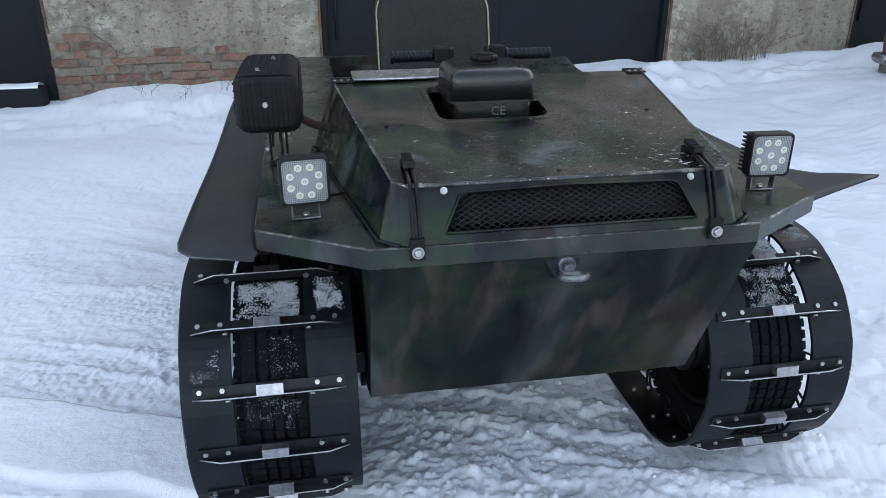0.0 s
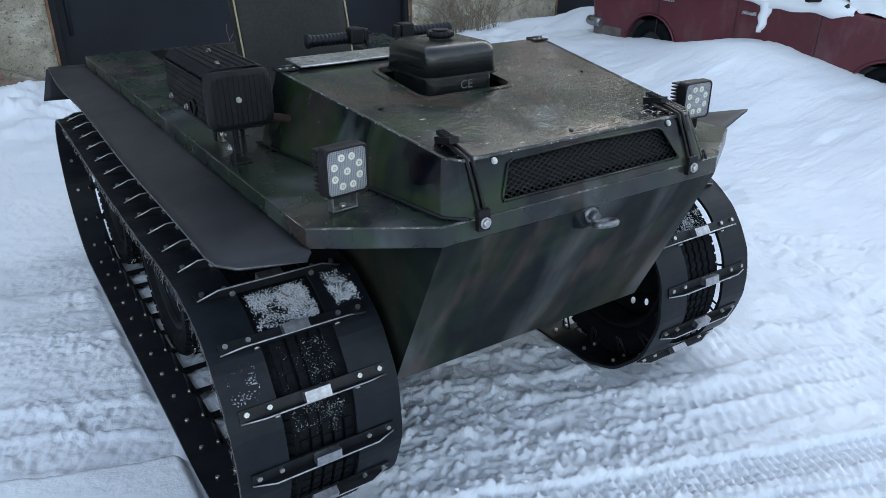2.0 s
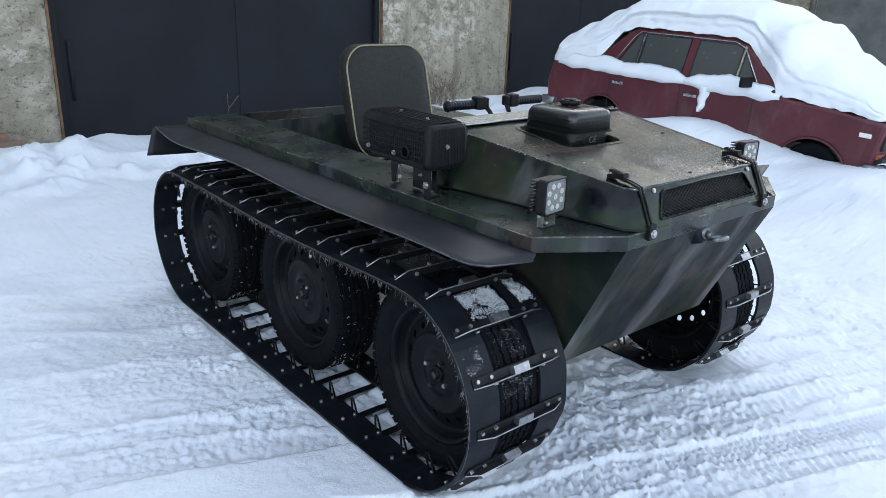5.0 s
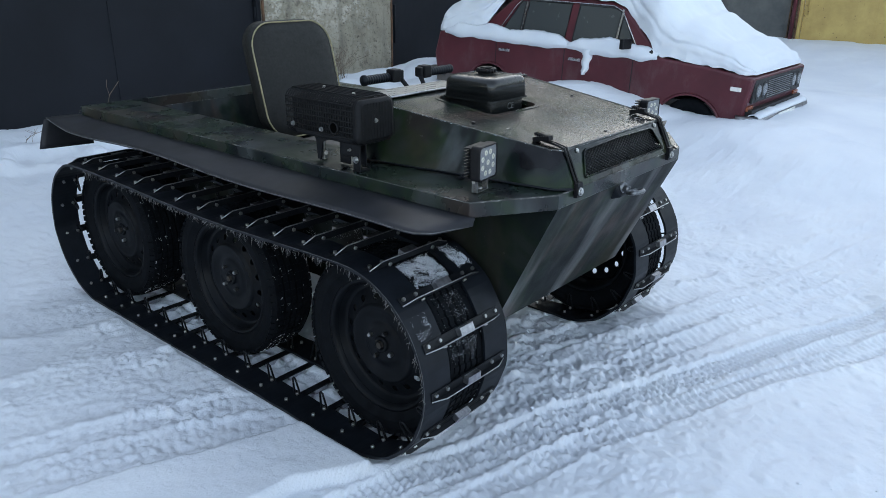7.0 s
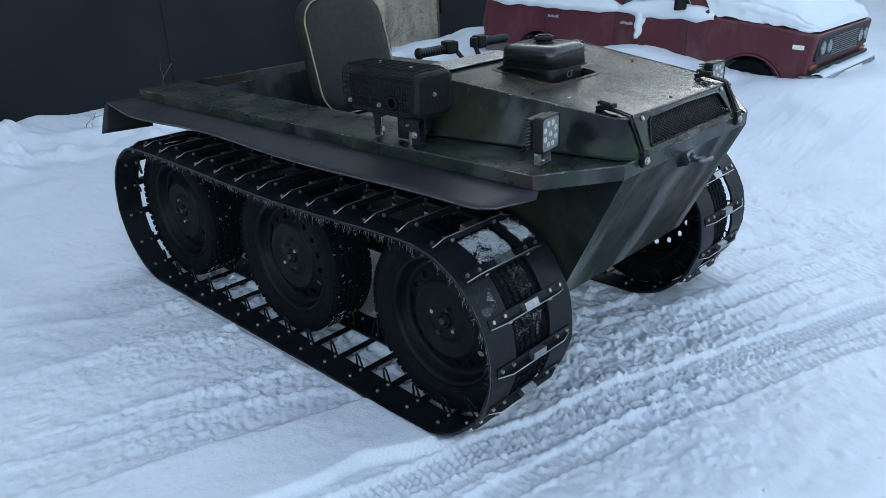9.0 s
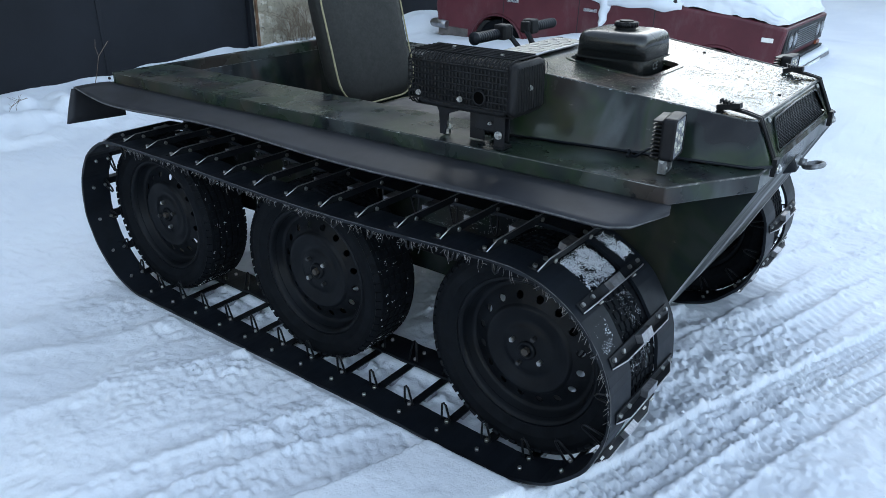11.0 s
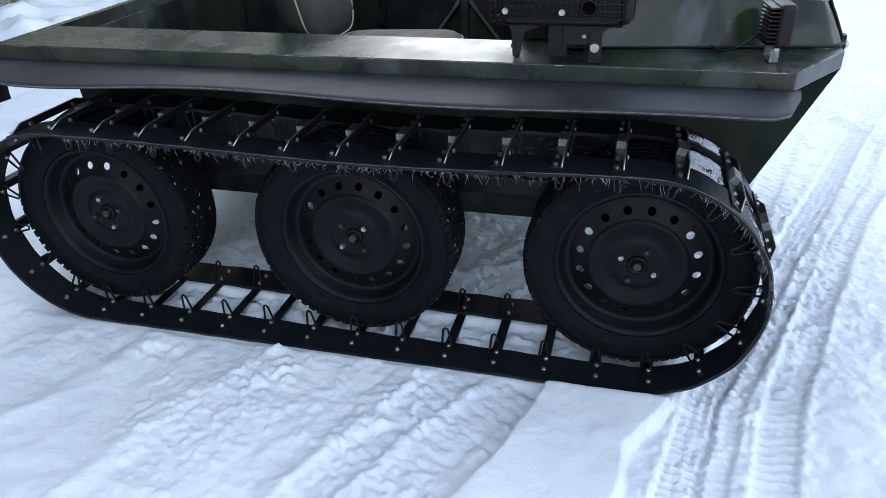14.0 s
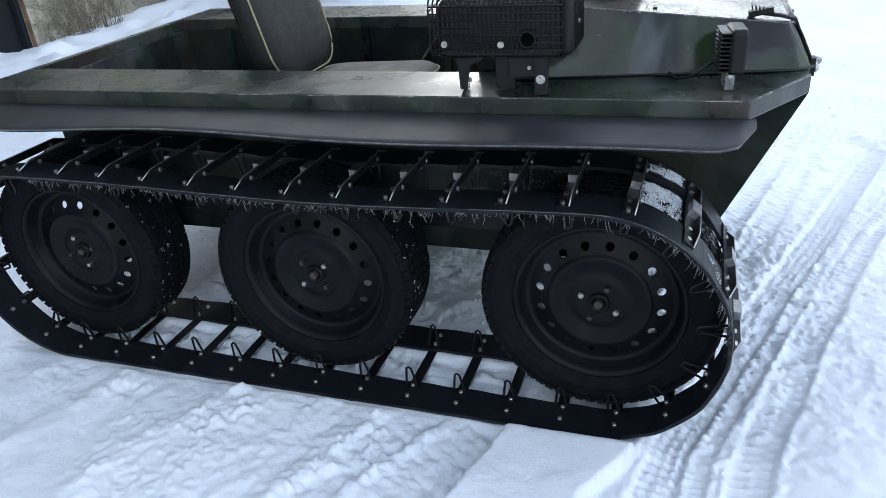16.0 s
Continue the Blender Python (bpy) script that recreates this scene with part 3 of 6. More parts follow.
    z = z + tossed * ((0.07 - 0.045 * smooth(-0.6, -1.6, x)) * crumbs(x, y, 0.42, 0.35, 11) + (0.045 - 0.022 * smooth(-0.6, -1.6, x)) * crumbs(x, y, 0.20, 0.4, 12) + 0.02 * crumbs(x, y, 0.09, 0.35, 13)) * (1 - smooth(4.6, 5.2, x))
    # drift along the parked car
    dx = smooth(3.1, 4.75, x) * smooth(9.5, 7.0, x)
    along = 0.16 - 0.015 * smooth(1.1, 0.4, y) + 0.215 * np.exp(-((y - 1.65) / 0.85) ** 2) + 0.03 * smooth(2.4, 3.0, y) * smooth(3.8, 3.3, y)
    z = z + dx * along * smooth(-1.9, -0.4, y) * smooth(5.0, 3.6, y) + 0.12 * smooth(1.0, 0.3, np.hypot(x - 4.2, y + 0.7) / 1.3)
    z = z + 0.30 * np.exp(-((x - 5.6) / 0.62) ** 2 - ((y - 4.6) / 0.5) ** 2) * (1 + 0.25 * vnoise(x, y, 3.0, 1))
    # rise towards the further garages
    z = z + 0.26 * smooth(8.5, 13.2, x)
    return z


def axis_steps(lo, hi, step, below, above):
    """Even steps from lo to hi, then growing ones; below and above: (reach, growth) stretches outwards."""
    def run(p, stretches):
        out, s = [], step
        for reach, grow in stretches:
            while abs(p[0]) < reach:
                s = min(s * grow, 6.0)
                p = (p[0] + p[1] * s, p[1])
                out.append(p[0])
        return out
    a = list(np.arange(lo, hi, step))
    return np.array(run((a[0], -1), below)[::-1] + a + run((a[-1], 1), above))


xs = axis_steps(-2.2, 1.8, 0.0078, [(3.6, 1.035), (90, 1.12)], [(6.0, 1.03), (90, 1.06)])
ys = axis_steps(-2.2, 1.3, 0.0078, [(90, 1.10)], [(5.6, 1.02), (90, 1.25)])
gx, gy = np.meshgrid(xs, ys)
gz = ground_z(gx, gy)
nx, ny = len(xs), len(ys)
gv = np.stack([gx, gy, gz], -1).reshape(-1, 3)
idx = np.arange(nx * ny).reshape(ny, nx)
gf = np.stack([idx[:-1, :-1], idx[:-1, 1:], idx[1:, 1:], idx[1:, :-1]], -1).reshape(-1, 4)
gme = bpy.data.meshes.new("ground")
gme.from_pydata(gv.tolist(), [], gf.tolist())
gme.polygons.foreach_set("use_smooth", [True] * len(gf))
gme.materials.append(SNOW)
ground = tagged(new("ground", gme), "trodden bluish white snow with tyre ruts and drifts", "snow", "", "structure")


def lump(geo, p, r, rs):
    pts = [Vector(d) * r * rs.uniform(0.6, 1.2) for d in ((1, 0, 0), (-1, 0, 0), (0, 1, 0), (0, -1, 0), (0, 0, 0.8), (0, 0, -0.6))]
    spin = Matrix.Rotation(rs.uniform(0, 6.28), 3, "Z") @ Matrix.Rotation(rs.uniform(-0.6, 0.6), 3, "X")
    geo.add([Vector(p) + spin @ q for q in pts], [(0, 2, 4), (2, 1, 4), (1, 3, 4), (3, 0, 4), (2, 0, 5), (1, 2, 5), (3, 1, 5), (0, 3, 5)], 0, False)


rs = random.Random(77)
lx = np.array([rs.uniform(-2.4, 2.4) for k in range(5000)])
ly = np.array([rs.uniform(-2.5, 1.4) for k in range(5000)])
lz = ground_z(lx, ly)
weight = 0.01 + 0.6 * smooth(0.6, 0.2, np.abs(lx)) * smooth(1.5, 1.0, np.abs(ly)) + 0.12 * smooth(0.15, 0.5, vnoise(lx, ly, 1.7, 0)) * (lx > -0.6)
for pts, half, depth, step, pattern, sharp in RUTS:
    d, s = lane(lx, ly, pts)
    weight = weight + 0.15 * np.exp(-((np.abs(d) - half * 1.15) / 0.04) ** 2)
geo = G()
for k in range(5000):
    strip_d = abs((ly[k] + 0.775) * 0.94 + (lx[k] + 1.0) * 0.34)
    on_track = any(abs(lx[k] - c) < 0.225 and abs(ly[k]) < 1.25 for c in (-0.675, 0.66))
    if rs.random() < weight[k] and not on_track and not (lx[k] < -0.8 and strip_d < 0.16):
        chunk = 1.3 if abs(lx[k]) < 0.5 and abs(ly[k]) < 1.5 else 0.8
        lump(geo, (lx[k], ly[k], lz[k]), chunk * rs.uniform(0.003, 0.008) * (1.8 if rs.random() < 0.10 else 1), rs)
put("snow_clumps", geo, [SNOW], None, "loose crumbs of broken snow scattered on the ground", "snow", "stuff")


def snow_at(x, y):
    return float(ground_z(np.array([float(x)]), np.array([float(y)]))[0])


# ---- garage row behind ----
WA = math.atan(WALL_SLOPE)
WALL_M = Matrix.Translation((-0.4, 4.88, 0)) @ Matrix.Rotation(WA, 4, "Z")   # local x runs along the row, local -y faces the yard
PERIOD, GATE_W, WALL_H = 6.25, 3.80, 5.55


def wall_pier(name, x0, x1, label, seed):
    geo = G()
    rs = random.Random(seed)
    cols = int((x1 - x0) / 0.05)
    rows = []
    for j in range(101):
        zz = -0.3 + j * (WALL_H + 0.3) / 100
        row = []
        for i in range(cols + 1):
            xx = x0 + (x1 - x0) * i / cols
            n = noise.noise((xx * 5, zz * 5, seed)) * 0.014 + noise.noise((xx * 16, zz * 16, seed + 5)) * 0.009
            edge = min(1.0, (xx - x0) / 0.04, (x1 - xx) / 0.04)
            row.append((xx, n * edge + 0.01 * (1 - edge), zz))
        rows.append(row)
    geo.grid(rows)
    geo.box(((x0 + x1) / 2, 0.19, WALL_H / 2 - 0.15), (x1 - x0, 0.34, WALL_H + 0.3))
    ob = put(name, geo, [PLASTER], None, label, "wall", "structure", m=WALL_M)
    return ob


def garage_gate(name, x0, mat, label, m=WALL_M, width=GATE_W, height=3.6, deep=0.07):
    """Two steel leaves in a frame; a thing of the setting with its own parts."""
    gate = thing(name, (0, 0, 0), label, "garage gate")
    gate.matrix_basis = m @ Matrix.Translation((x0, 0, 0))
    tagged(gate, kind="structure")
    for k in (0, 1):
        lw = width / 2 - 0.075
        cx = 0.07 + lw / 2 + k * (lw + 0.012)
        geo = G()
        geo.box((cx, deep + 0.02, height / 2 - 0.12), (lw, 0.006, height - 0.1))
        part("leaf", geo, [mat], gate)
        if k == 0:
            geo = G()
            geo.box((cx + lw / 2 - 0.004, deep + 0.013, height / 2 - 0.12), (0.045, 0.008, height - 0.12))
            part("stile", geo, [mat], gate, "overlap strip of the two leaves", bevel=0.002)
        if k == 0:
            geo = G()
            geo.cyl((0.155, deep + 0.006, 0.46), (0.155, deep + 0.006, 1.0), 0.016, 10)
            geo.box((0.195, deep + 0.014, 0.73), (0.08, 0.006, 0.05))
            part("hinge_bar", geo, [mat], gate)
        for zz in (0.9, height - 0.6):
            geo = G()
            hx = 0.055 if k == 0 else width - 0.055
            geo.cyl((hx, deep - 0.012, zz), (hx, deep - 0.012, zz + 0.16), 0.016, 10)
            part("hinge", geo, [mat], gate)
    for fx in (0.03, width - 0.03):
        geo = G()
        geo.box((fx, deep - 0.01, height / 2 - 0.1), (0.06, 0.07, height))
        part("frame_post", geo, [mat], gate, bevel=0.004)
        geo = G()
        ex = -0.012 if fx < 1 else width + 0.012
        geo.box((ex, 0.012, height / 2 - 0.1), (0.022, 0.05, height))
        part("rusty_strip", geo, [RUSTY_EDGE], gate, "rust-stained edge strip")
    geo = G()
    geo.box((width / 2, deep + 0.08, height / 2 - 0.1), (width, 0.03, height))
    part("backing", geo, [CAR_SEAL], gate)
    geo = G()
    geo.box((width / 2, deep - 0.01, height - 0.06), (width - 0.12, 0.07, 0.09))
    part("lintel", geo, [mat], gate)
    return gate


piers = []
for k, x0 in enumerate((-2.45 - PERIOD, -2.45, GATE_W, GATE_W + PERIOD, GATE_W + 2 * PERIOD)):
    piers.append(wall_pier(f"wall_pier_{k + 1}", x0, x0 + (PERIOD - GATE_W), "weathered grey-beige rough plaster wall between garage gates", 11 * k + 3))
for k in range(-1, 4):
    gd = garage_gate(f"door_{k + 2}", k * PERIOD, GATE_DARK, "dark blue-black steel double garage gate")
geo = G()
geo.box((4.0, 0.25, (3.5 + WALL_H) / 2 + 0.03), (4.5 * PERIOD + 5, 0.30, WALL_H - 3.5 + 0.06))
put("wall_lintel", geo, [PLASTER], None, "plaster wall above the garage gates", "wall", "structure", m=WALL_M)
geo = G()
geo.box((4.0, 3.2, WALL_H + 0.14), (4.5 * PERIOD + 6, 6.8, 0.12))
geo.box((4.0, 3.2, WALL_H + 0.26), (4.5 * PERIOD + 6, 6.8, 0.12), mat=1)
put("roof_garages", geo, [PLASTER, SNOW_SOFT], None, "flat snow-covered garage roof", "roof", "structure", m=WALL_M)
# unseen block added over the last bays; keeps low sky off the hood
geo = G()
geo.box((15.4, 3.2, WALL_H + 0.85), (9.6, 6.5, 1.05))
geo.box((15.4, 3.2, WALL_H + 1.44), (9.9, 6.8, 0.13), mat=1)
put("wall_upper", geo, [PLASTER, SNOW_SOFT], None, "unseen plastered block added on the garage row to hide low sky", "wall", "structure", m=WALL_M)

geo = G()
geo.box((-3.75, 4.42, 0.10), (1.75, 0.16, 0.20))
beam = put("threshold_beam", geo, [GATE_DARK], None, "dark timber beam lying before the garage gate", "beam", bevel=0.012)
geo = G()
rows = []
for i in range(40):
    xx = -4.6 + 1.70 * i / 39
    h = 0.03 + 0.02 * noise.noise((xx * 4, 1.0, 0.0))
    rows.append([(xx, 4.42 + 0.085 * math.cos(a), 0.198 + h * math.sin(a)) for a in np.linspace(math.pi, 0, 9)])
geo.grid(rows)
put("beam_snow", geo, [SNOW_SOFT], None, "strip of snow lying on the beam before the gate", "snow", "stuff")

# ---- further garages at a right angle ----
FAR_M = Matrix.Translation((13.6, 5.0, 0.25)) @ Matrix.Rotation(radians(-90), 4, "Z")    # local x runs towards -y, local -y faces the yard
geo = G()
geo.box((14.75, 0.35, 1.25), (38.0, 0.3, 3.2))
put("wall_far", geo, [PLASTER], None, "plain plaster wall of the far garage row", "wall", "structure", m=FAR_M)
FAR_SHIFT = FAR_M @ Matrix.Translation((0, 0.1, 0))
garage_gate("door_6", 0.25, GATE_GREY, "grey weathered steel garage gate", FAR_SHIFT, 2.5, 2.5)
garage_gate("door_7", 2.92, GATE_YELLOW, "yellow painted steel garage gate with rust spots", FAR_SHIFT, 2.7, 2.5)
garage_gate("door_8", 6.2, GATE_GREY, "grey weathered steel garage gate", FAR_SHIFT, 2.7, 2.5)
geo = G()
geo.cyl((2.84, 0.06, -0.1), (2.84, 0.06, 2.4), 0.04, 10)
put("drain_pipe", geo, [CAR_RED], None, "dark red painted pipe beside the yellow gate", "pipe", m=FAR_M)
geo = G()
geo.box((4.27, 0.10, 0.95), (0.09, 0.05, 0.12))
geo.tube([(4.24, 0.06, 1.0), (4.24, 0.04, 1.07), (4.3, 0.04, 1.07), (4.3, 0.06, 1.0)], 0.01)
put("padlock", geo, [RUSTY_EDGE], None, "rusty padlock on the yellow garage gate", "padlock", m=FAR_M, bevel=0.005)
# closing walls of the yard
geo = G()
geo.box((0, -26, 1.2), (70, 0.3, 3.0))
put("wall_south", geo, [PLASTER], None, "plain low wall closing the yard", "wall", "structure")
geo = G()
geo.box((-14.6, -6, 1.4), (0.3, 44, 3.4))
put("wall_west", geo, [PLASTER], None, "plain low wall closing the yard", "wall", "structure")


# ---- parked saloon car, half buried ----
CAR_M = Matrix.Translation((5.745, -0.25, -0.290)) @ Matrix.Rotation(0.038, 4, "X")     # nose sunk into the snow
car = thing("parked_car", (0, 0, 0), "faded dark red old saloon car half buried in snow", "car")

car.matrix_basis = CAR_M


def arch(cy, cz, r, a0, a1, n=14):
    return [(cy + r * math.cos(radians(a0 + (a1 - a0) * k / n)), cz + r * math.sin(radians(a0 + (a1 - a0) * k / n))) for k in range(n + 1)]


AX_F, AX_R = 0.76, 3.24
prof = [(0.24, 0.34), (0.21, 0.60), (0.18, 0.85), (0.62, 0.905), (1.3, 0.945), (2.2, 0.945), (3.45, 0.93), (4.05, 0.93), (4.12, 0.66), (4.06, 0.36)]
prof += arch(AX_R, 0.28, 0.345, 5, 175) + arch(AX_F, 0.27, 0.345, 5, 175)
geo = G()
geo.prism(prof, -0.805, 0.805, "x")
body = part("body", geo, [CAR_RED], car, bevel=0.028)
for sx in (-1, 1):
    for cy in (AX_F, AX_R):
        geo = G()
        pts = [(sx * 0.808, y, z) for y, z in arch(cy, 0.28 if cy > 2 else 0.27, 0.352, 0, 180, 20)]
        geo.tube(pts, 0.012, 6)
        part("wheel_arch_trim", geo, [CAR_RED], car)
geo = G()
geo.box((0, 2.06, 0.40), (1.50, 3.8, 0.30))
part("underbody", geo, [CAR_SEAL], car)


def cabin_x(z):
    return 0.755 - (z - 0.93) / 0.49 * 0.15


def ring(z, y0, y1):
    x = cabin_x(z)
    return [(-x, y0, z), (x, y0, z), (x, y1, z), (-x, y1, z)]


geo = G()
geo.loft([ring(0.93, 1.13, 3.52), ring(1.15, 1.40, 3.33), ring(1.36, 1.66, 3.10), ring(1.42, 1.84, 2.98)], smooth=False)
cabin = part("cabin", geo, [CAR_RED], car, bevel=0.03)


def side_glass(poly, sx):
    geo = G()
    inner = [(sx * (cabin_x(z) - 0.012), y, z) for y, z in poly]
    outer = [(sx * (cabin_x(z) + 0.004), y, z) for y, z in poly]
    geo.loft([inner, outer], smooth=False)
    w = part("side_window", geo, [CAR_GLASS], car)
    geo = G()
    geo.tube([(sx * (cabin_x(z) + 0.004), y, z) for y, z in poly], 0.011, 6, closed=True)
    part("window_seal", geo, [CAR_SEAL], w)


for sx in (-1, 1):
    side_glass([(1.44, 0.985), (1.66, 0.985), (1.66, 1.30)], sx)
    side_glass([(1.69, 0.985), (2.20, 0.985), (2.20, 1.36), (1.78, 1.36), (1.69, 1.32)], sx)
    side_glass([(2.30, 0.985), (2.86, 0.985), (2.86, 1.36), (2.30, 1.36)], sx)
    side_glass([(2.90, 0.985), (3.16, 0.985), (2.96, 1.345), (2.90, 1.345)], sx)
    for yy in (1.675, 2.88):
        geo = G()
        geo.box((sx * (cabin_x(1.16) + 0.006), yy, 1.165), (0.012, 0.022, 0.38), Matrix.Rotation(sx * -0.30, 3, "Y"))
        part("window_post", geo, [CHROME], car)
    for yy in (1.42, 2.245, 3.17):
        geo = G()
        geo.box((sx * 0.806, yy, 0.68), (0.004, 0.008, 0.50))
        part("door_seam", geo, [CAR_SEAL], car)
    for yy in (2.11, 3.05):
        geo = G()
        geo.box((sx * 0.812, yy, 0.805), (0.02, 0.15, 0.032))
        geo.box((sx * 0.826, yy, 0.812), (0.012, 0.12, 0.016), mat=0)
        part("door_handle", geo, [CHROME], car, bevel=0.005)
    geo = G()
    geo.box((sx * 0.80, 1.50, 0.99), (0.02, 0.03, 0.06))
    geo.box((sx * 0.875, 1.49, 1.035), (0.15, 0.05, 0.10), Matrix.Rotation(sx * 0.15, 3, "Z"))
    part("door_mirror", geo, [PLASTIC], car, bevel=0.012)
    geo = G()
    geo.box((sx * 0.807, 0.33, 0.735), (0.012, 0.105, 0.04))
    part("side_indicator", geo, [CAR_WHITE], car, "white side indicator", bevel=0.005)
    geo = G()
    geo.box((sx * 0.55, 4.115, 0.68), (0.34, 0.03, 0.17))
    part("tail_light", geo, [ORANGE], car, bevel=0.01)
    for cy in (AX_F, AX_R):
        geo = G()
        geo.lathe([(-0.09, 0.17), (-0.09, 0.27), (-0.06, 0.29), (0.06, 0.29), (0.09, 0.27), (0.09, 0.17)], 32, closed=True)
        w = part("wheel", geo, [TYRE], car, m=Matrix.Translation((sx * 0.69, cy, 0.29)))
        geo = G()
        geo.lathe([(-0.075 * -sx, 0.17), (-0.05 * -sx, 0.155), (-0.04 * -sx, 0.10), (-0.07 * -sx, 0.06), (-0.075 * -sx, 0.0)], 24)
        part("rim", geo, [RIM], w)
for sy in (0.12, 4.14):
    geo = G()
    wide = 0.77 if sy < 1 else 0.81
    geo.tube([(-0.83, sy + (0.16 if sy < 1 else -0.22), 0.45), (-wide, sy, 0.45), (wide, sy, 0.45), (wide + 0.02, sy + (0.16 if sy < 1 else -0.22), 0.45)], 0.05, 8)
    part("bumper", geo, [BUMPER], car)
geo = G()
geo.box((0, 0.195, 0.72), (1.46, 0.03, 0.22))
fascia = part("grille", geo, [CAR_SEAL], car, bevel=0.008)
for k in range(9):
    geo = G()
    geo.box((0, 0.176, 0.635 + 0.02 * k), (0.74, 0.012, 0.006))
    part("grille_bar", geo, [BUMPER], fascia)
for hx in (-0.62, -0.45, 0.45, 0.62):
    geo = G()
    geo.cyl((hx, 0.19, 0.72), (hx, 0.172, 0.72), 0.082, 20, 2)
    geo.cyl((hx, 0.172, 0.72), (hx, 0.165, 0.72), 0.066, 20, 1, 0.05)
    part("headlight", geo, [CHROME, LENS_BACK, CAR_SEAL], fascia, "round headlight")
for hx in (-0.70, 0.70):
    geo = G()
    geo.box((hx, 0.21, 0.56), (0.15, 0.03, 0.045))
    part("front_indicator", geo, [ORANGE], car, "amber turn signal", bevel=0.006)
geo = G()
geo.box((0.02, 0.06, 0.42), (0.52, 0.012, 0.115))
plate = part("number_plate", geo, [CAR_WHITE], car, bevel=0.003)
bar_me = G().box((0, 0, 0), (0.026, 0.003, 0.06)).mesh("plate_bar", [SILL])
for k in range(7):
    part("plate_bar", bar_me, [SILL], plate, m=Matrix.Translation((-0.17 + 0.062 * k, 0.052, 0.42)))
geo = G()
geo.tube([(-0.55, 1.12, 0.97), (-0.2, 1.24, 1.08)], 0.008)
part("wiper", geo, [CAR_SEAL], car)
geo = G()
geo.tube([(-0.79, 1.22, 0.955), (-0.79, 1.25, 0.985)], 0.022, 8)
part("washer_jet", geo, [CAR_SEAL], car)


def curve(tab, y):
    for (a, va), (b, vb) in zip(tab, tab[1:]):
        if y <= b:
            k = max(0.0, (y - a) / (b - a))
            k = k * k * (3 - 2 * k)
            return va + (vb - va) * k
    return tab[-1][1]


CAP_TOP = [(0.20, 0.93), (0.28, 1.02), (0.5, 1.14), (0.95, 1.34), (1.3, 1.62), (1.75, 1.77), (2.5, 1.80), (3.05, 1.75), (3.45, 1.58), (3.75, 1.41), (4.0, 1.28), (4.13, 1.06)]
CAP_BASE = [(0.20, 0.87), (0.6, 0.91), (1.12, 0.945), (1.45, 1.18), (1.70, 1.385), (1.84, 1.42), (3.0, 1.42), (3.12, 1.36), (3.5, 0.98), (4.13, 0.93)]
CAP_HALF = [(0.20, 0.70), (0.28, 0.775), (0.95, 0.785), (1.2, 0.77), (1.6, 0.63), (2.0, 0.63), (2.9, 0.64), (3.2, 0.66), (3.5, 0.76), (4.0, 0.78), (4.13, 0.72)]
geo = G()
rows = []
for i in range(150):
    y = 0.20 + 3.90 * i / 149
    top, base, half = curve(CAP_TOP, y), curve(CAP_BASE, y), curve(CAP_HALF, y)
    row = []
    for j in range(121):
        a = math.pi * j / 120
        cu, su = math.cos(a), math.sin(a)
        xx = -math.copysign(abs(cu) ** 0.55, cu) * half
        zz = base + (top - base) * su ** 0.62
        n = noise.noise((xx * 2.2, y * 2.2, 3.0)) * 0.05 * su + noise.noise((xx * 8, y * 8, zz * 9)) * 0.014
        f = su ** 0.62
        crack = 0.42 + 0.10 * noise.noise((y * 1.3, 4.0, xx)) + 0.02 * noise.noise((y * 9, 1.0, xx))
        weight = 0.25 + 0.75 * (1 if 1.75 < y < 3.3 else max(0.0, 1 - min(abs(y - 1.75), abs(y - 3.3)) / 0.4))
        shelf = weight * (-0.050 * math.exp(-((f - crack) / 0.045) ** 2) + 0.022 * math.exp(-((f - crack - 0.12) / 0.07) ** 2) - 0.020 * math.exp(-((f - crack + 0.22) / 0.05) ** 2))
        rough = 0.020 * noise.noise((y * 11, zz * 11, 2.0)) + 0.009 * noise.noise((y * 30, zz * 30, 5.0))
        row.append((xx * (1 + (shelf + rough * (1 - 0.6 * su)) / max(half, 0.3)), y, zz + n + (0.010 * noise.noise((y * 17, 2.0, xx * 6)) if f < 0.1 else 0)))
    rows.append(row)
geo.grid(rows)
geo.add(rows[0], [tuple(range(len(rows[0])))])
geo.add(rows[-1], [tuple(range(len(rows[0])))])
put("snow_cap", geo, [SNOW_SOFT], None, "thick rounded snow cover lying on the parked car", "snow", "stuff", m=CAR_M)


for sx in (-1, 1):
    for y0, y1 in ((1.17, 2.84), (3.64, 4.06)):
        geo = G()
        geo.box((sx * 0.806, (y0 + y1) / 2, 0.38), (0.014, y1 - y0, 0.10))
        part("sill_panel", geo, [SILL], car, "grey dirty sill panel", bevel=0.004)
    geo = G()
    geo.tube([(sx * (cabin_x(z) + 0.010), y, z) for y, z in ((3.22, 0.965), (3.02, 1.30), (2.94, 1.372), (1.80, 1.378), (1.68, 1.33), (1.40, 0.965))], 0.006, 6)
    part("rain_gutter", geo, [CHROME], car, "dull bright window trim")


geo = G()
rows = []
for i in range(40):
    xx = -0.78 + 1.50 * i / 39
    h = 0.035 + 0.025 * noise.noise((xx * 5, 2.0, 1.0))
    rows.append([(xx, 0.13 + 0.055 * math.cos(a), 0.485 + h * math.sin(a)) for a in np.linspace(math.pi, 0, 7)])
geo.grid(rows)
put("bumper_snow", geo, [SNOW_SOFT], None, "strip of snow lying on the car's front bumper", "snow", "stuff", m=CAR_M, solid=0.01)


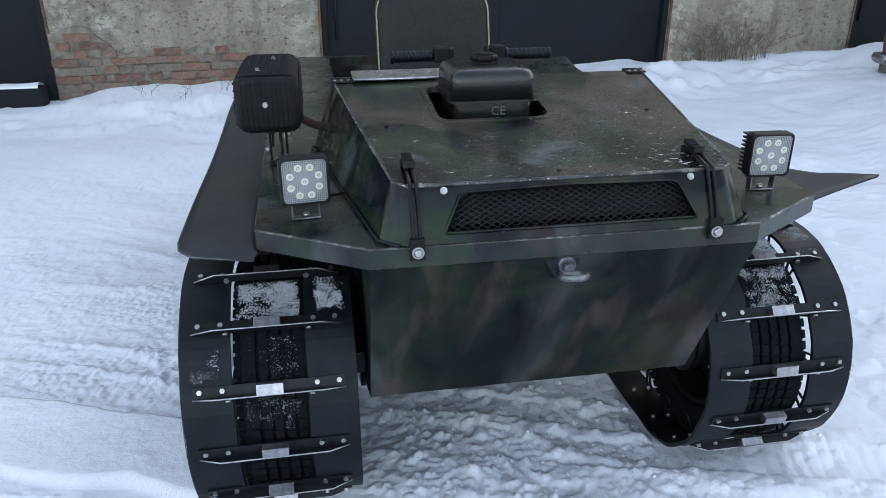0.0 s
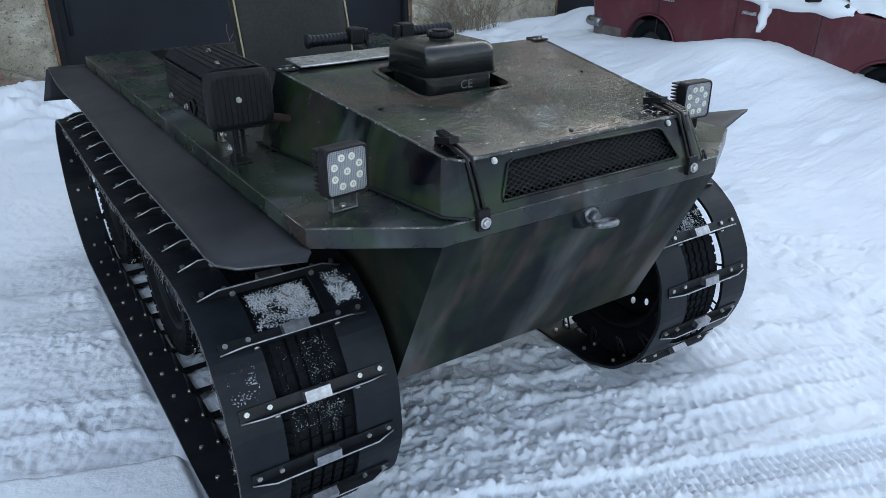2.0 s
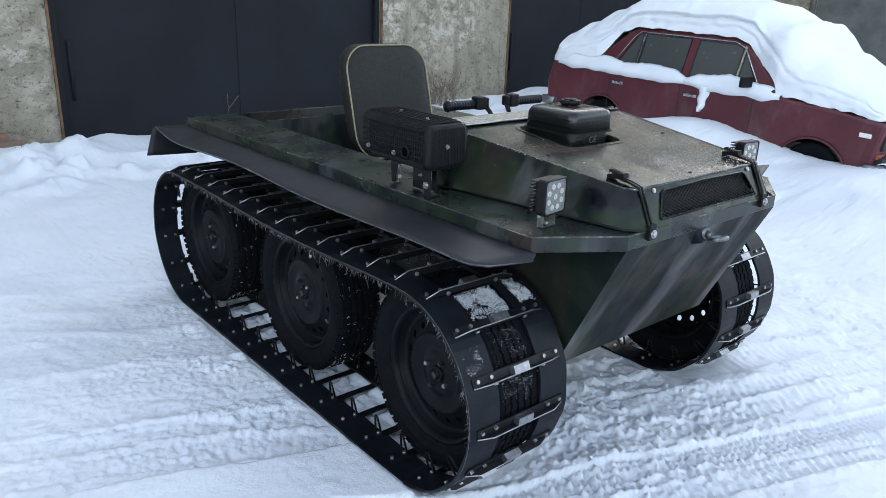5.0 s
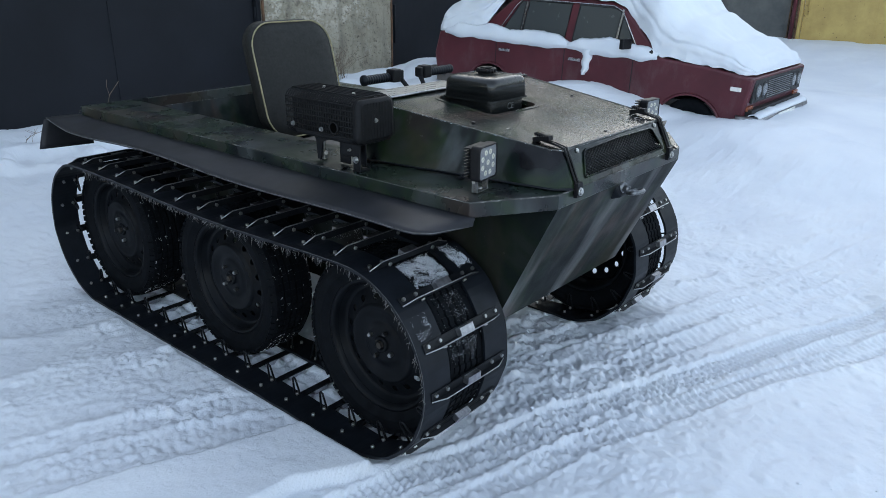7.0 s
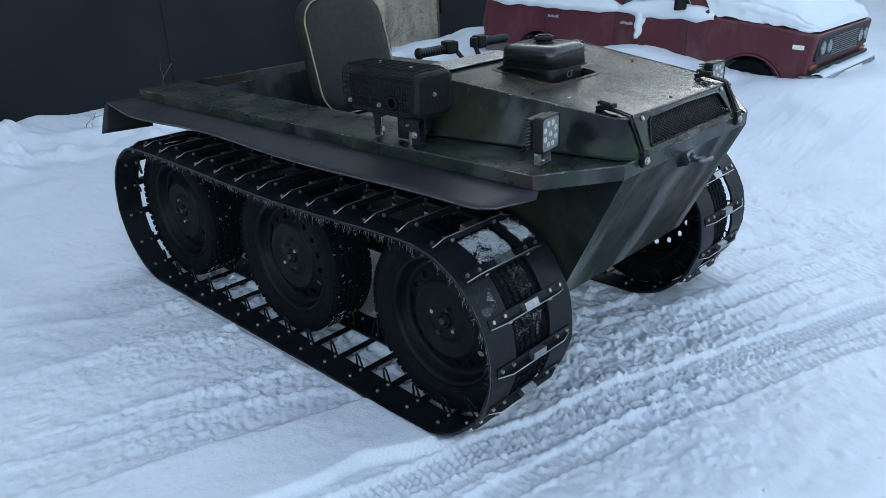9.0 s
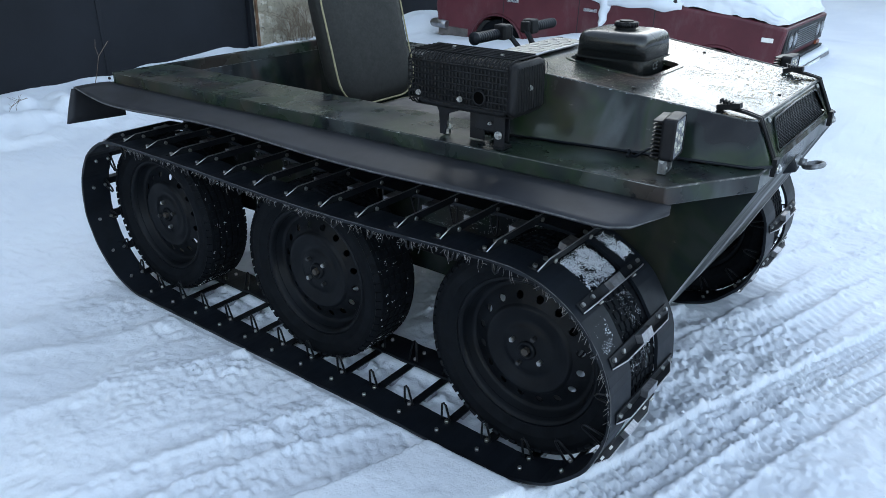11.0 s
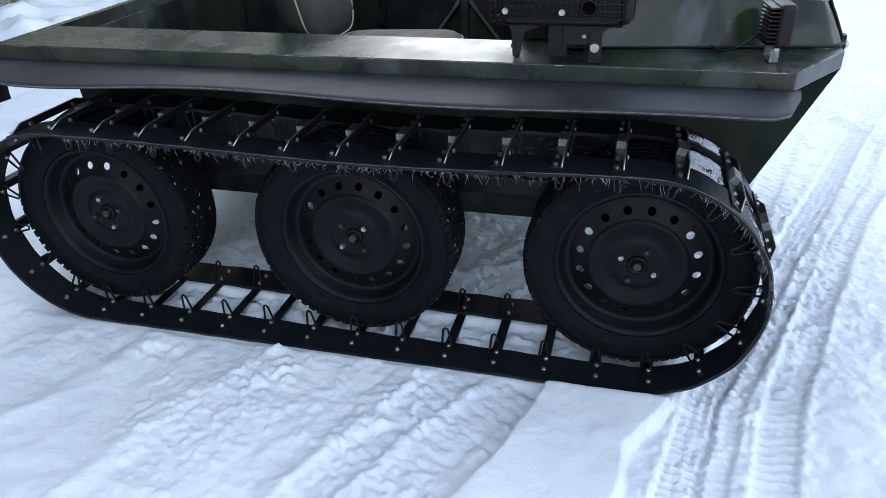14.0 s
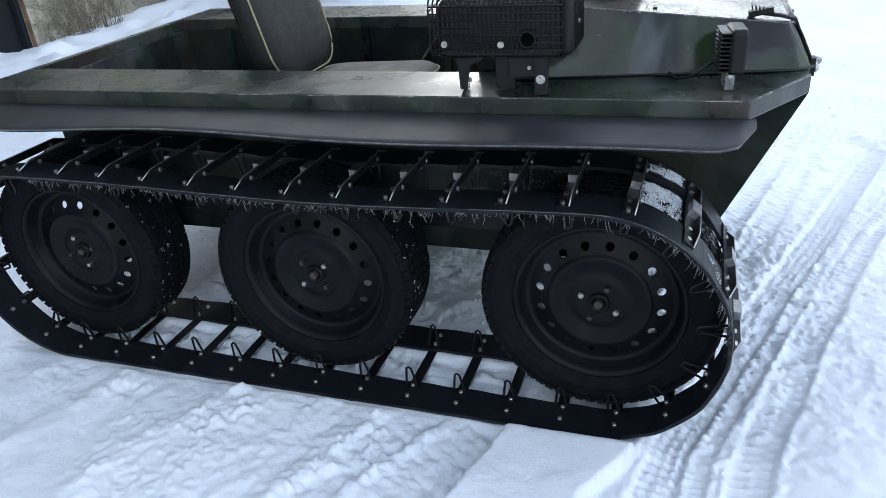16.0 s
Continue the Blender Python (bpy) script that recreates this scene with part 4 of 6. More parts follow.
def sill_snow(y0, y1, sx, droop):
    geo = G()
    rows = []
    n = max(8, int((y1 - y0) / 0.025))
    for i in range(n + 1):
        y = y0 + (y1 - y0) * i / n
        taper = min(1.0, 6 * (y - y0), 6 * (y1 - y))
        taper = max(0.12, taper)
        w = 0.05 + 0.03 * noise.noise((y * 6, 1.0, 2.0))
        d = droop * (0.7 + 0.9 * noise.noise((y * 5, 7.0, 2.0)))
        hgt = 0.085 + 0.05 * noise.noise((y * 3.2, 3.0, 1.0)) + 0.012 * noise.noise((y * 17, 3.0, 1.0))
        sec = [(0.745, 0.955), (0.76, 0.96 + hgt * taper), (0.79, 0.955 + hgt * 0.8 * taper), (0.812 + w * 0.4 * taper, 0.95), (0.815 + w * 0.3 * taper, 0.92 - d * taper), (0.806, 0.925 - d * taper)]
        rows.append([(sx * x, y, z) for x, z in sec])
    geo.grid(rows)
    return geo


put("sill_snow", sill_snow(1.16, 2.22, -1, 0.045), [SNOW_SOFT], None, "snow clinging below the car's front side window", "snow", "stuff", m=CAR_M, solid=0.01)
put("sill_snow", sill_snow(2.2, 3.95, -1, 0.035), [SNOW_SOFT], None, "snow clinging below the car's rear side windows", "snow", "stuff", m=CAR_M, solid=0.01)
geo = G()
rows = []
for i in range(16):
    z = 0.93 - 0.27 * i / 15
    w = 0.065 * (1 - 0.55 * i / 15) * (1 if i < 14 else 0.6)
    cy = 1.975 - 0.03 * (1 - i / 15) + 0.008 * math.sin(i)
    rows.append([(-0.806 - 0.03 * math.sin(math.pi * k / 8) - 0.002, cy - w + 2 * w * k / 8, z) for k in range(9)])
geo.grid(rows)
put("snow_drip", geo, [SNOW_SOFT], None, "icicle-like strand of snow hanging on the car door", "snow", "stuff", m=CAR_M, solid=0.012)


# ---- the tracked all-terrain vehicle ----
XC = -0.006
atv = thing("tracked_vehicle", (XC, 0, 0), "homemade dark camouflage six-wheeled tracked all-terrain vehicle standing on snow", "tracked vehicle")
DECK_Z, DECK_T = 0.886, 0.048
HUB_F, HUB_M, HUB_R, HUB_Z = -0.855, 0.0, 0.885, 0.336
TRACK_X, TRACK_HALF, BELT_R = 0.665, 0.206, 0.337

# hull: an open-topped steel tub with a raked bow
geo = G()
tub = [(-1.325, 0.84), (-1.105, 0.385), (-0.95, 0.315), (0.93, 0.315), (1.10, 0.50), (1.128, 0.84)]
left = [(-0.425, y, z) for y, z in tub]
right = [(0.425, y, z) for y, z in tub]
n = len(tub)
geo.add(left + right, [(i, i + 1, n + i + 1, n + i) for i in range(n - 1)])
geo.add(left, [tuple(range(n))], 1).add(right, [tuple(range(n))[::-1]], 1)
hull = part("hull", geo, [CAMO_HULL, CAMO_SIDE], atv, "camouflage-painted welded steel tub with raked bow", solid=0.006)
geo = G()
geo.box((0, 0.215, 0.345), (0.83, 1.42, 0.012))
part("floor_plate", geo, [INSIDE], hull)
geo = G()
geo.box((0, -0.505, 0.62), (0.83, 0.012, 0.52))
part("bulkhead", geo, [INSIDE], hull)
for sx in (-1, 1):
    for yy in (-0.1, 0.25, 0.60, 0.90):
        geo = G()
        geo.box((sx * 0.41, yy, 0.60), (0.022, 0.03, 0.50))
        part("inner_rib", geo, [CAMO], hull)
    for y0, y1, z0, z1 in ((-0.45, -0.12, 0.42, 0.83), (-0.08, 0.23, 0.83, 0.42)):
        geo = G()
        geo.tube([(sx * 0.408, y0, z0), (sx * 0.408, y1, z1)], 0.012, 4)
        part("brace", geo, [CAMO], hull)

# deck: flat fenders round the open cockpit
outer = [(-0.661, -1.178), (-0.425, -1.328), (0.425, -1.328), (0.661, -1.178), (0.688, 1.166), (-0.688, 1.166)]
hole = [(-0.425, -0.48), (0.425, -0.48), (0.425, 1.134), (-0.425, 1.134)]
geo = G()
for zz in (DECK_Z, DECK_Z - DECK_T):
    geo.add(*holed(outer, [hole], lambda a, b, zz=zz: (a, b, zz)))
for loop in (outer, hole):
    k = len(loop)
    pts = [(x, y, DECK_Z) for x, y in loop] + [(x, y, DECK_Z - DECK_T) for x, y in loop]
    geo.add(pts, [(i, (i + 1) % k, k + (i + 1) % k, k + i) for i in range(k)])
deck = part("deck", geo, [DECK_GREEN], atv, "dark green painted steel fender deck, worn at the edges", bevel=0.004)

for a, b in ((5, 0), (0, 1), (1, 2), (2, 3), (3, 4)):
    geo = G()
    pa, pb = Vector((*outer[a], DECK_Z - 0.003)), Vector((*outer[b], DECK_Z - 0.003))
    pull = (Vector((0, 0, DECK_Z)) - (pa + pb) / 2).normalized() * 0.003
    geo.tube([pa + pull, pb + pull], 0.0034, 6)
    part("worn_edge", geo, [WORN_LIT], deck)

# engine hood with tank opening and grille opening
HB = [(-0.362, -1.334, 0.890), (-0.404, -1.300, 0.890), (-0.526, -0.56, 0.890)]
HT = [(-0.345, -1.282, 0.9976), (-0.374, -1.258, 1.0004), (-0.464, -0.56, 1.0824)]


def mirrored(three):
    return three + [(-x, y, z) for x, y, z in three[::-1]]


def hood_top(x, y):
    return (x, y, 0.9976 + (y + 1.282) * 0.1175)


geo = G()
hb, ht = mirrored(HB), mirrored(HT)
tank_hole = rounded(0.282, 0.262, 0.032, 4, -0.072, -0.787)
geo.add(*holed([(p[0], p[1]) for p in ht], [tank_hole], hood_top))
for i in (0, 1, 2, 3, 4):
    j = i + 1
    geo.add([hb[i], hb[j], ht[j], ht[i]], [(0, 1, 2, 3)], 1)


def bow(u, w):
    """Front face of the hood: u across in metres, w up the face from 0 to 1."""
    return (u, -1.334 + 0.052 * w, 0.890 + 0.1076 * w)


grille_hole = [(-0.272, 0.17), (0.272, 0.17), (0.270, 0.26), (0.238, 0.80), (0.222, 0.86), (0.0, 0.90), (-0.222, 0.86), (-0.238, 0.80), (-0.270, 0.26)]
geo.add(*holed([(-0.362, 0), (0.362, 0), (0.345, 1), (-0.345, 1)], [grille_hole], bow), 1)
hood = part("hood", geo, [CAMO_HOOD, CAMO], atv, "camouflage steel engine hood with wet scratched frosty top", bevel=0.016, rounds=4)
geo = G()
wide_hole = rounded(0.312, 0.292, 0.045, 4, -0.072, -0.787)
for lift in (0.0025, 0.0):
    geo.add(*holed(wide_hole, [tank_hole], lambda a, b, lift=lift: hood_top(a, b)[:2] + (hood_top(a, b)[2] + lift,)))
k = len(tank_hole)
for loop, low in ((wide_hole, 0.0), (tank_hole, -0.014)):
    pts = [hood_top(x, y)[:2] + (hood_top(x, y)[2] + h,) for h in (0.0025, low) for x, y in loop]
    geo.add(pts, [(i, (i + 1) % k, k + (i + 1) % k, k + i) for i in range(k)])
part("opening_rim", geo, [CAMO_HOOD], hood)
geo = G()
geo.tube([(bow(u, w)[0], bow(u, w)[1] - 0.003, bow(u, w)[2] + 0.001) for u, w in grille_hole], 0.003, 6, closed=True)
part("grille_rim", geo, [CAMO], hood)
# paler strips paint the bevel highlight together with real edge wear
for a, b in ((0, 1), (1, 2), (3, 4), (4, 5), (0, 5)):
    geo = G()
    pa, pb = Vector(ht[a]), Vector(ht[b])
    mid = Vector((0, -0.9, 0.9))
    pull = (mid - (pa + pb) / 2).normalized() * 0.0042
    geo.tube([pa + pull, pa.lerp(pb, 0.33) + pull, pa.lerp(pb, 0.66) + pull, pb + pull], 0.0050 if (a, b) == (0, 5) else 0.0040, 6)
    part("worn_edge", geo, [WORN_LIT], hood, "paint worn to bare metal, with the bevel highlight painted along the edge")
rs = random.Random(77)
for a, b, share in ((1, 2, 0.8), (0, 5, 0.9), (4, 5, 0.6), (3, 4, 0.35), (0, 1, 0.9)):
    geo = G()
    pa, pb = Vector(ht[a]), Vector(ht[b])
    pull = (Vector((0, -0.9, 0.9)) - (pa + pb) / 2).normalized() * 0.0030
    for k in range(int(520 * (pb - pa).length)):
        f = rs.random()
        if noise.noise((f * 14, a * 3.1, 0.7)) + 0.6 * noise.noise((f * 60, a, 4.0)) > share - 0.55:
            continue
        lump(geo, pa.lerp(pb, f) + pull + Vector((rs.gauss(0, 0.0016), rs.gauss(0, 0.0016), rs.uniform(0.0, 0.0016))), rs.uniform(0.0008, 0.0022), rs)
    tagged(part("frost_edge", geo, [SNOW], hood, "white frost clinging along the folded edge"), kind="stuff")
# dark seam at the hood's foot, added as a thin black tube
geo = G()
edge = [(p[0] * 1.012, p[1] - (0.004 if i in (0, 5) else 0), 0.8925) for i, p in enumerate(hb)]
geo.tube(edge, 0.004, 6)
part("rubber_seal", geo, [RUBBER], hood)
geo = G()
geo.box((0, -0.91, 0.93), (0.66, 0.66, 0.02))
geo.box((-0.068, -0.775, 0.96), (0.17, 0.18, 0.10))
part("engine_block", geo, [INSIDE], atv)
geo = G()
for slope in (1, -1):
    for k in range(-60, 60):
        u0 = k * 0.0205
        pts = []
        for w in np.linspace(0.17, 0.885, 24):
            u = u0 + slope * (w - 0.6) * 0.135 * 1.55
            lim = 0.270 - max(0, (w - 0.36)) * 0.068
            if abs(u) < lim:
                pts.append(bow(u, w))
        if len(pts) > 1:
            a, b = Vector(pts[0]), Vector(pts[-1])
            geo.tube([a + Vector((0, 0.006, 0)), b + Vector((0, 0.006, 0))], 0.0019, 4)
mesh_grille = part("grille_mesh", geo, [STEEL_BLACK], hood, "black expanded-metal grille mesh")
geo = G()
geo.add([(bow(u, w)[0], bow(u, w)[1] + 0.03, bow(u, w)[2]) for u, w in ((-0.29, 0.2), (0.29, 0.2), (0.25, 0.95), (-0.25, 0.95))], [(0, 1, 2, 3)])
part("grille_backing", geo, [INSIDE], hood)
for sx, sw in ((-0.270, 0.90), (0.266, 0.90)):
    p = Vector(bow(sx, sw))
    nrm = Vector((0, -0.90, 0.435))
    geo = G()
    geo.cyl(p, p + nrm * 0.004, 0.0075, 14)
    geo.cyl(p + nrm * 0.004, p + nrm * 0.006, 0.005, 14)
    part("screw", geo, [ZINC], hood, "zinc screw head")
for px, py in ((0.335, -0.899), (-0.349, -0.939), (-0.014, -1.245)):
    p = Vector(hood_top(px, py))
    geo = G()
    geo.cyl(p, p + Vector((0, 0, 0.004)), 0.0055, 10)
    part("rivet", geo, [STEEL_BLACK], hood)
for sx in (-1, 1):
    geo = G()
    p = Vector(hood_top(sx * 0.436, -0.585))
    geo.box(p + Vector((0, 0.006, 0.003)), (0.058, 0.032, 0.004))
    geo.cyl(p + Vector((-0.03, 0.026, 0.004)), p + Vector((0.03, 0.026, 0.004)), 0.006, 10)
    for k in (-1, 0, 1):
        geo.cyl(p + Vector((0.019 * k, 0.002, 0.005)), p + Vector((0.019 * k, 0.002, 0.008)), 0.0045, 10, 1)
    part("hinge", geo, [STEEL_BLACK, ZINC], hood, "black hinge with zinc screws")
    # rubber strap latch
    geo = G()
    x = -0.332 if sx < 0 else 0.312
    path = [(x, -1.205, 1.018), (x, -1.245, 1.013), (x, -1.284, 1.004), (x, -1.304, 0.962), (x, -1.336, 0.896), (x, -1.340, 0.880)]
    for off in (-0.0065, 0.0065):
        geo.tube([(a + off, b, c) for a, b, c in path], 0.0042, 6)
    geo.box((x, -1.338, 0.884), (0.030, 0.012, 0.046))
    geo.box((x, -1.20, 1.022), (0.024, 0.06, 0.014), Matrix.Rotation(-0.2, 3, "X"))
    for k in range(5):
        geo.box((x, -1.178 - 0.009 * k, 1.034 - 0.0015 * k), (0.022, 0.004, 0.010), Matrix.Rotation(-0.2, 3, "X"))
    strap = part("strap_latch", geo, [PLASTIC], atv, "black rubber hood strap")
    geo = G()
    geo.cyl((x, -1.344, 0.880), (x, -1.350, 0.880), 0.0125, 16)
    geo.cyl((x, -1.350, 0.880), (x, -1.355, 0.880), 0.010, 16, 0, 0.006)
    part("bolt", geo, [ZINC], strap, "zinc dome bolt")

# towing eye on the bow
geo = G()
geo.prism([(-0.060, 0.026), (0.046, 0.030), (0.018, -0.034), (-0.026, -0.038)], -0.022, 0.020, "y")
EYE_M = Matrix.Translation((-0.012, -1.304, 0.820)) @ Matrix.Rotation(-0.35, 4, "X")
eye_plate = part("tow_mount", geo, [RUBBER], atv, "dark three-cornered mounting plate", bevel=0.006, m=EYE_M)
geo = G()
geo.cyl((-0.012, -1.31, 0.822), (-0.012, -1.335, 0.819), 0.019, 14)
geo.cyl((-0.012, -1.335, 0.819), (-0.012, -1.352, 0.817), 0.012, 12)
pts = [(-0.012 + 0.027 * math.cos(a), -1.374 + 0.025 * math.sin(a), 0.815 - 0.006 * math.sin(a)) for a in np.linspace(0, 2 * math.pi, 20, endpoint=False)]
geo.tube(pts, 0.0076, 8, closed=True)
part("eye_bolt", geo, [EYE_STEEL], eye_plate, "zinc-plated towing eye", m=EYE_M.inverted())

# fuel tank of the engine, rising through the hood
geo = G()
TKX, TKY = -0.069, -0.775
for w, d, z0, z1, r in ((0.202, 0.208, 0.990, 1.074, 0.024), (0.232, 0.238, 1.074, 1.080, 0.03)):
    geo.loft([[(x, y, z) for x, y in rounded(w, d, r, 5, TKX, TKY)] for z in (z0, z1)], smooth=False)
secs = [(0.220, 0.226, 1.080, 0.026), (0.216, 0.222, 1.127, 0.026), (0.212, 0.218, 1.138, 0.027), (0.203, 0.210, 1.146, 0.029), (0.188, 0.196, 1.1515, 0.03), (0.165, 0.174, 1.1545, 0.03), (0.11, 0.13, 1.156, 0.03)]
geo.loft([[(x, y, z) for x, y in rounded(w, d, r, 6, TKX, TKY)] for w, d, z, r in secs])
tank = part("fuel_tank", geo, [TANK], atv, "glossy black pressed-steel fuel tank")
geo = G()
for r, z0, z1 in ((0.030, 1.152, 1.162), (0.034, 1.162, 1.177), (0.022, 1.177, 1.181)):
    geo.cyl((TKX - 0.005, TKY - 0.004, z0), (TKX - 0.005, TKY - 0.004, z1), r, 24)
for k in range(18):
    a = 2 * math.pi * k / 18
    geo.cyl((TKX - 0.005 + 0.034 * math.cos(a), TKY - 0.004 + 0.034 * math.sin(a), 1.163), (TKX - 0.005 + 0.034 * math.cos(a), TKY - 0.004 + 0.034 * math.sin(a), 1.175), 0.003, 6)
part("filler_cap", geo, [PLASTIC], tank, "black ribbed filler cap")
txt = bpy.data.curves.new("mark", "FONT")
txt.body, txt.size, txt.extrude, txt.align_x, txt.align_y = "CE", 0.032, 0.0006, "CENTER", "CENTER"
tob = new("mark", txt)
tme = bpy.data.meshes.new_from_object(tob.evaluated_get(bpy.context.evaluated_depsgraph_get()))
bpy.data.objects.remove(tob)
tme.materials.clear()
tme.materials.append(WHITE_MARK)
part("conformity_mark", tme, [WHITE_MARK], tank, "pale CE letters", m=Matrix.Translation((TKX + 0.012, TKY - 0.1045, 1.050)) @ Matrix.Rotation(radians(90), 4, "X"))

# chequer-plate strip behind the hood
geo = G()
geo.box((-0.195, -0.547, 1.091), (0.42, 0.104, 0.005), Matrix.Rotation(0.05, 3, "X"))
dash = part("dash_plate", geo, [CHEQUER], atv, "bright chequer-plate strip behind the hood", bevel=0.0015)
geo = G()
for i in range(14):
    for j in range(4):
        geo.box((-0.39 + 0.03 * i, -0.587 + 0.026 * j, 1.0925 + 0.0013 * (j - 1.5)), (0.024, 0.008, 0.0045), Matrix.Rotation(0.8 if (i + j) % 2 else -0.8, 3, "Z"))
part("tread_pattern", geo, [CHEQUER], dash)
geo = G()
geo.tube([(-0.404, -0.599, 1.088), (0.014, -0.599, 1.088)], 0.004, 6)
part("folded_edge", geo, [BARE], dash, "worn bright folded edge")
geo = G()
geo.box((0, -0.53, 0.945), (0.84, 0.13, 0.115))
geo.box((-0.20, -0.55, 1.04), (0.38, 0.02, 0.09))
part("dash_box", geo, [INSIDE], atv, bevel=0.004)

# steering grips
for sx, a, b in ((-1, -0.273, -0.139), (1, 0.092, 0.245)):
    geo = G()
    lo, hi = sorted((a, b))
    prof = [(lo, 0.0), (lo, 0.021), (lo + 0.010, 0.021)]
    for k in range(9):
        xx = lo + 0.012 + (hi - lo - 0.014) * k / 9
        prof += [(xx, 0.0168), (xx + 0.003, 0.0168), (xx + 0.004, 0.0180), (xx + 0.0125, 0.0180)]
    geo.lathe(prof + [(hi, 0.0165), (hi, 0.0)], 20)
    grip = part("steering_grip", geo, [RUBBER], atv, "black ribbed rubber hand grip", m=Matrix.Translation((0, -0.344, 1.108)))
    hx = b + 0.025 if sx < 0 else a - 0.025
    for dx, sz in ((0.0, (0.045, 0.045, 0.05)), (-sx * 0.032, (0.018, 0.036, 0.04))):
        geo = G()
        geo.box((hx + dx, -0.008, 0.006), sz)
        part("switch_housing", geo, [PLASTIC], grip, bevel=0.006)
    geo = G()
    geo.tube([(hx - sx * 0.03, -0.008, 0.0), (hx - sx * 0.045, -0.05, -0.05), (hx - sx * 0.05, -0.07, -0.20)], 0.011, 8)
    part("bar", geo, [STEEL_BLACK], grip)

# seat
geo = G()
TILT_B = radians(14)
SH = 0.505
rings = []
for off, sh in ((0.055, 0.05), (0.045, 0.012), (0.03, 0.0), (-0.03, 0.0), (-0.042, 0.012), (-0.050, 0.045), (-0.052, 0.10)):
    rings.append([(x, 0.327 + off + math.tan(TILT_B) * (z - 0.02), 0.775 + z) for x, z in rounded(0.458 - 2 * sh, SH - 2 * sh, max(0.02, 0.115 - sh * 0.7), 8, -0.020, SH / 2)])
geo.loft(rings)
seat = part("seat_backrest", geo, [VINYL], atv, "dark grey vinyl seat backrest with yellow piping")
geo = G()
geo.tube([(x, 0.327 - 0.040 + math.tan(TILT_B) * (z - 0.02), 0.775 + z) for x, z in rounded(0.455, SH - 0.004, 0.115, 8, -0.020, SH / 2)], 0.0036, 6, closed=True)
part("piping", geo, [PIPING], seat, "yellow edge piping")
geo = G()
rings = []
for z, sh in ((0.68, 0.03), (0.695, 0.0), (0.750, 0.0), (0.768, 0.02), (0.775, 0.07)):
    rings.append([(x, y, z + 0.03 * (-(y - 0.05)) * (1 if z > 0.74 else 0)) for x, y in rounded(0.44 - 2 * sh, 0.46 - 2 * sh, 0.07, 6, -0.03, 0.075)])
geo.loft(rings, 0)
cushion = part("seat_cushion", geo, [BEIGE], atv, "worn beige and grey seat cushion")
geo = G()
geo.tube([(x, y, 0.752) for x, y in rounded(0.444, 0.464, 0.07, 6, -0.03, 0.075)], 0.0035, 5, closed=True)
part("cushion_piping", geo, [PIPING], cushion)
geo = G()
geo.box((-0.03, 0.09, 0.51), (0.36, 0.40, 0.36))
part("seat_box", geo, [INSIDE], atv, bevel=0.01)

# muffler in its wire guard
MX0, MX1, MY0, MY1, MZ0, MZ1 = -0.712, -0.552, -0.768, -0.432, 0.992, 1.138
mcx, mcz = (MX0 + MX1) / 2, (MZ0 + MZ1) / 2
geo = G()
geo.loft([[(x, y, z) for x, z in rounded(MX1 - MX0 - 0.03 - 2 * s, MZ1 - MZ0 - 0.03 - 2 * s, 0.035, 5, mcx, mcz)] for y, s in ((MY0 + 0.004, 0.012), (MY0 + 0.012, 0.0), (MY1 - 0.02, 0.0), (MY1 - 0.01, 0.012))])
muffler = part("muffler", geo, [HEATBLACK], atv, "matt black box muffler in a wire guard on the deck")
guard = [[(x, MY0 + 0.012 + (MY1 - MY0 - 0.012) * k / 28, z) for x, z in rounded(MX1 - MX0, MZ1 - MZ0, 0.03, 3, mcx, mcz)] for k in range(29)]
for pts in guard:
    geo = G()
    geo.tube(pts, 0.0025, 4, closed=True)
    part("guard_wire", geo, [HEATBLACK], muffler)
rails = [[(xx, MY0 + 0.012, zz), (xx, MY1, zz)] for zz in np.linspace(MZ0 + 0.022, MZ1 - 0.022, 7) for xx in (MX0 - 0.003, MX1 + 0.003)]
rails += [[(xx, MY0 + 0.012, zz), (xx, MY1, zz)] for xx in np.linspace(MX0 + 0.03, MX1 - 0.03, 6) for zz in (MZ0 - 0.003, MZ1 + 0.003)]
rails += [[(MX0, MY1, MZ0 + 0.012 + 0.02 * k), (MX1, MY1, MZ0 + 0.012 + 0.02 * k + (0.02 if k % 2 else -0.01))] for k in range(6)]
rails += [[(xx, MY0 + 0.010, MZ1 - 0.004), (xx, MY0 - 0.012, MZ1 - 0.018), (xx, MY0 - 0.014, MZ0 + 0.018), (xx, MY0 + 0.010, MZ0 + 0.004)] for xx in np.linspace(MX0 + 0.016, MX1 - 0.006, 12)]
for pts in rails:
    geo = G()
    geo.tube(pts, 0.0022 if len(pts) == 2 else 0.0011, 4)
    part("guard_rail", geo, [HEATBLACK], muffler)
geo = G()
geo.loft([[(x, y, z) for x, z in rounded(0.164 - 2 * s, 0.138 - 2 * s, 0.025, 5, mcx, mcz)] for y, s in ((MY0 + 0.01, 0.0), (MY0 - 0.004, 0.002), (MY0 - 0.010, 0.014))])
part("end_cap", geo, [HEATBLACK], muffler)
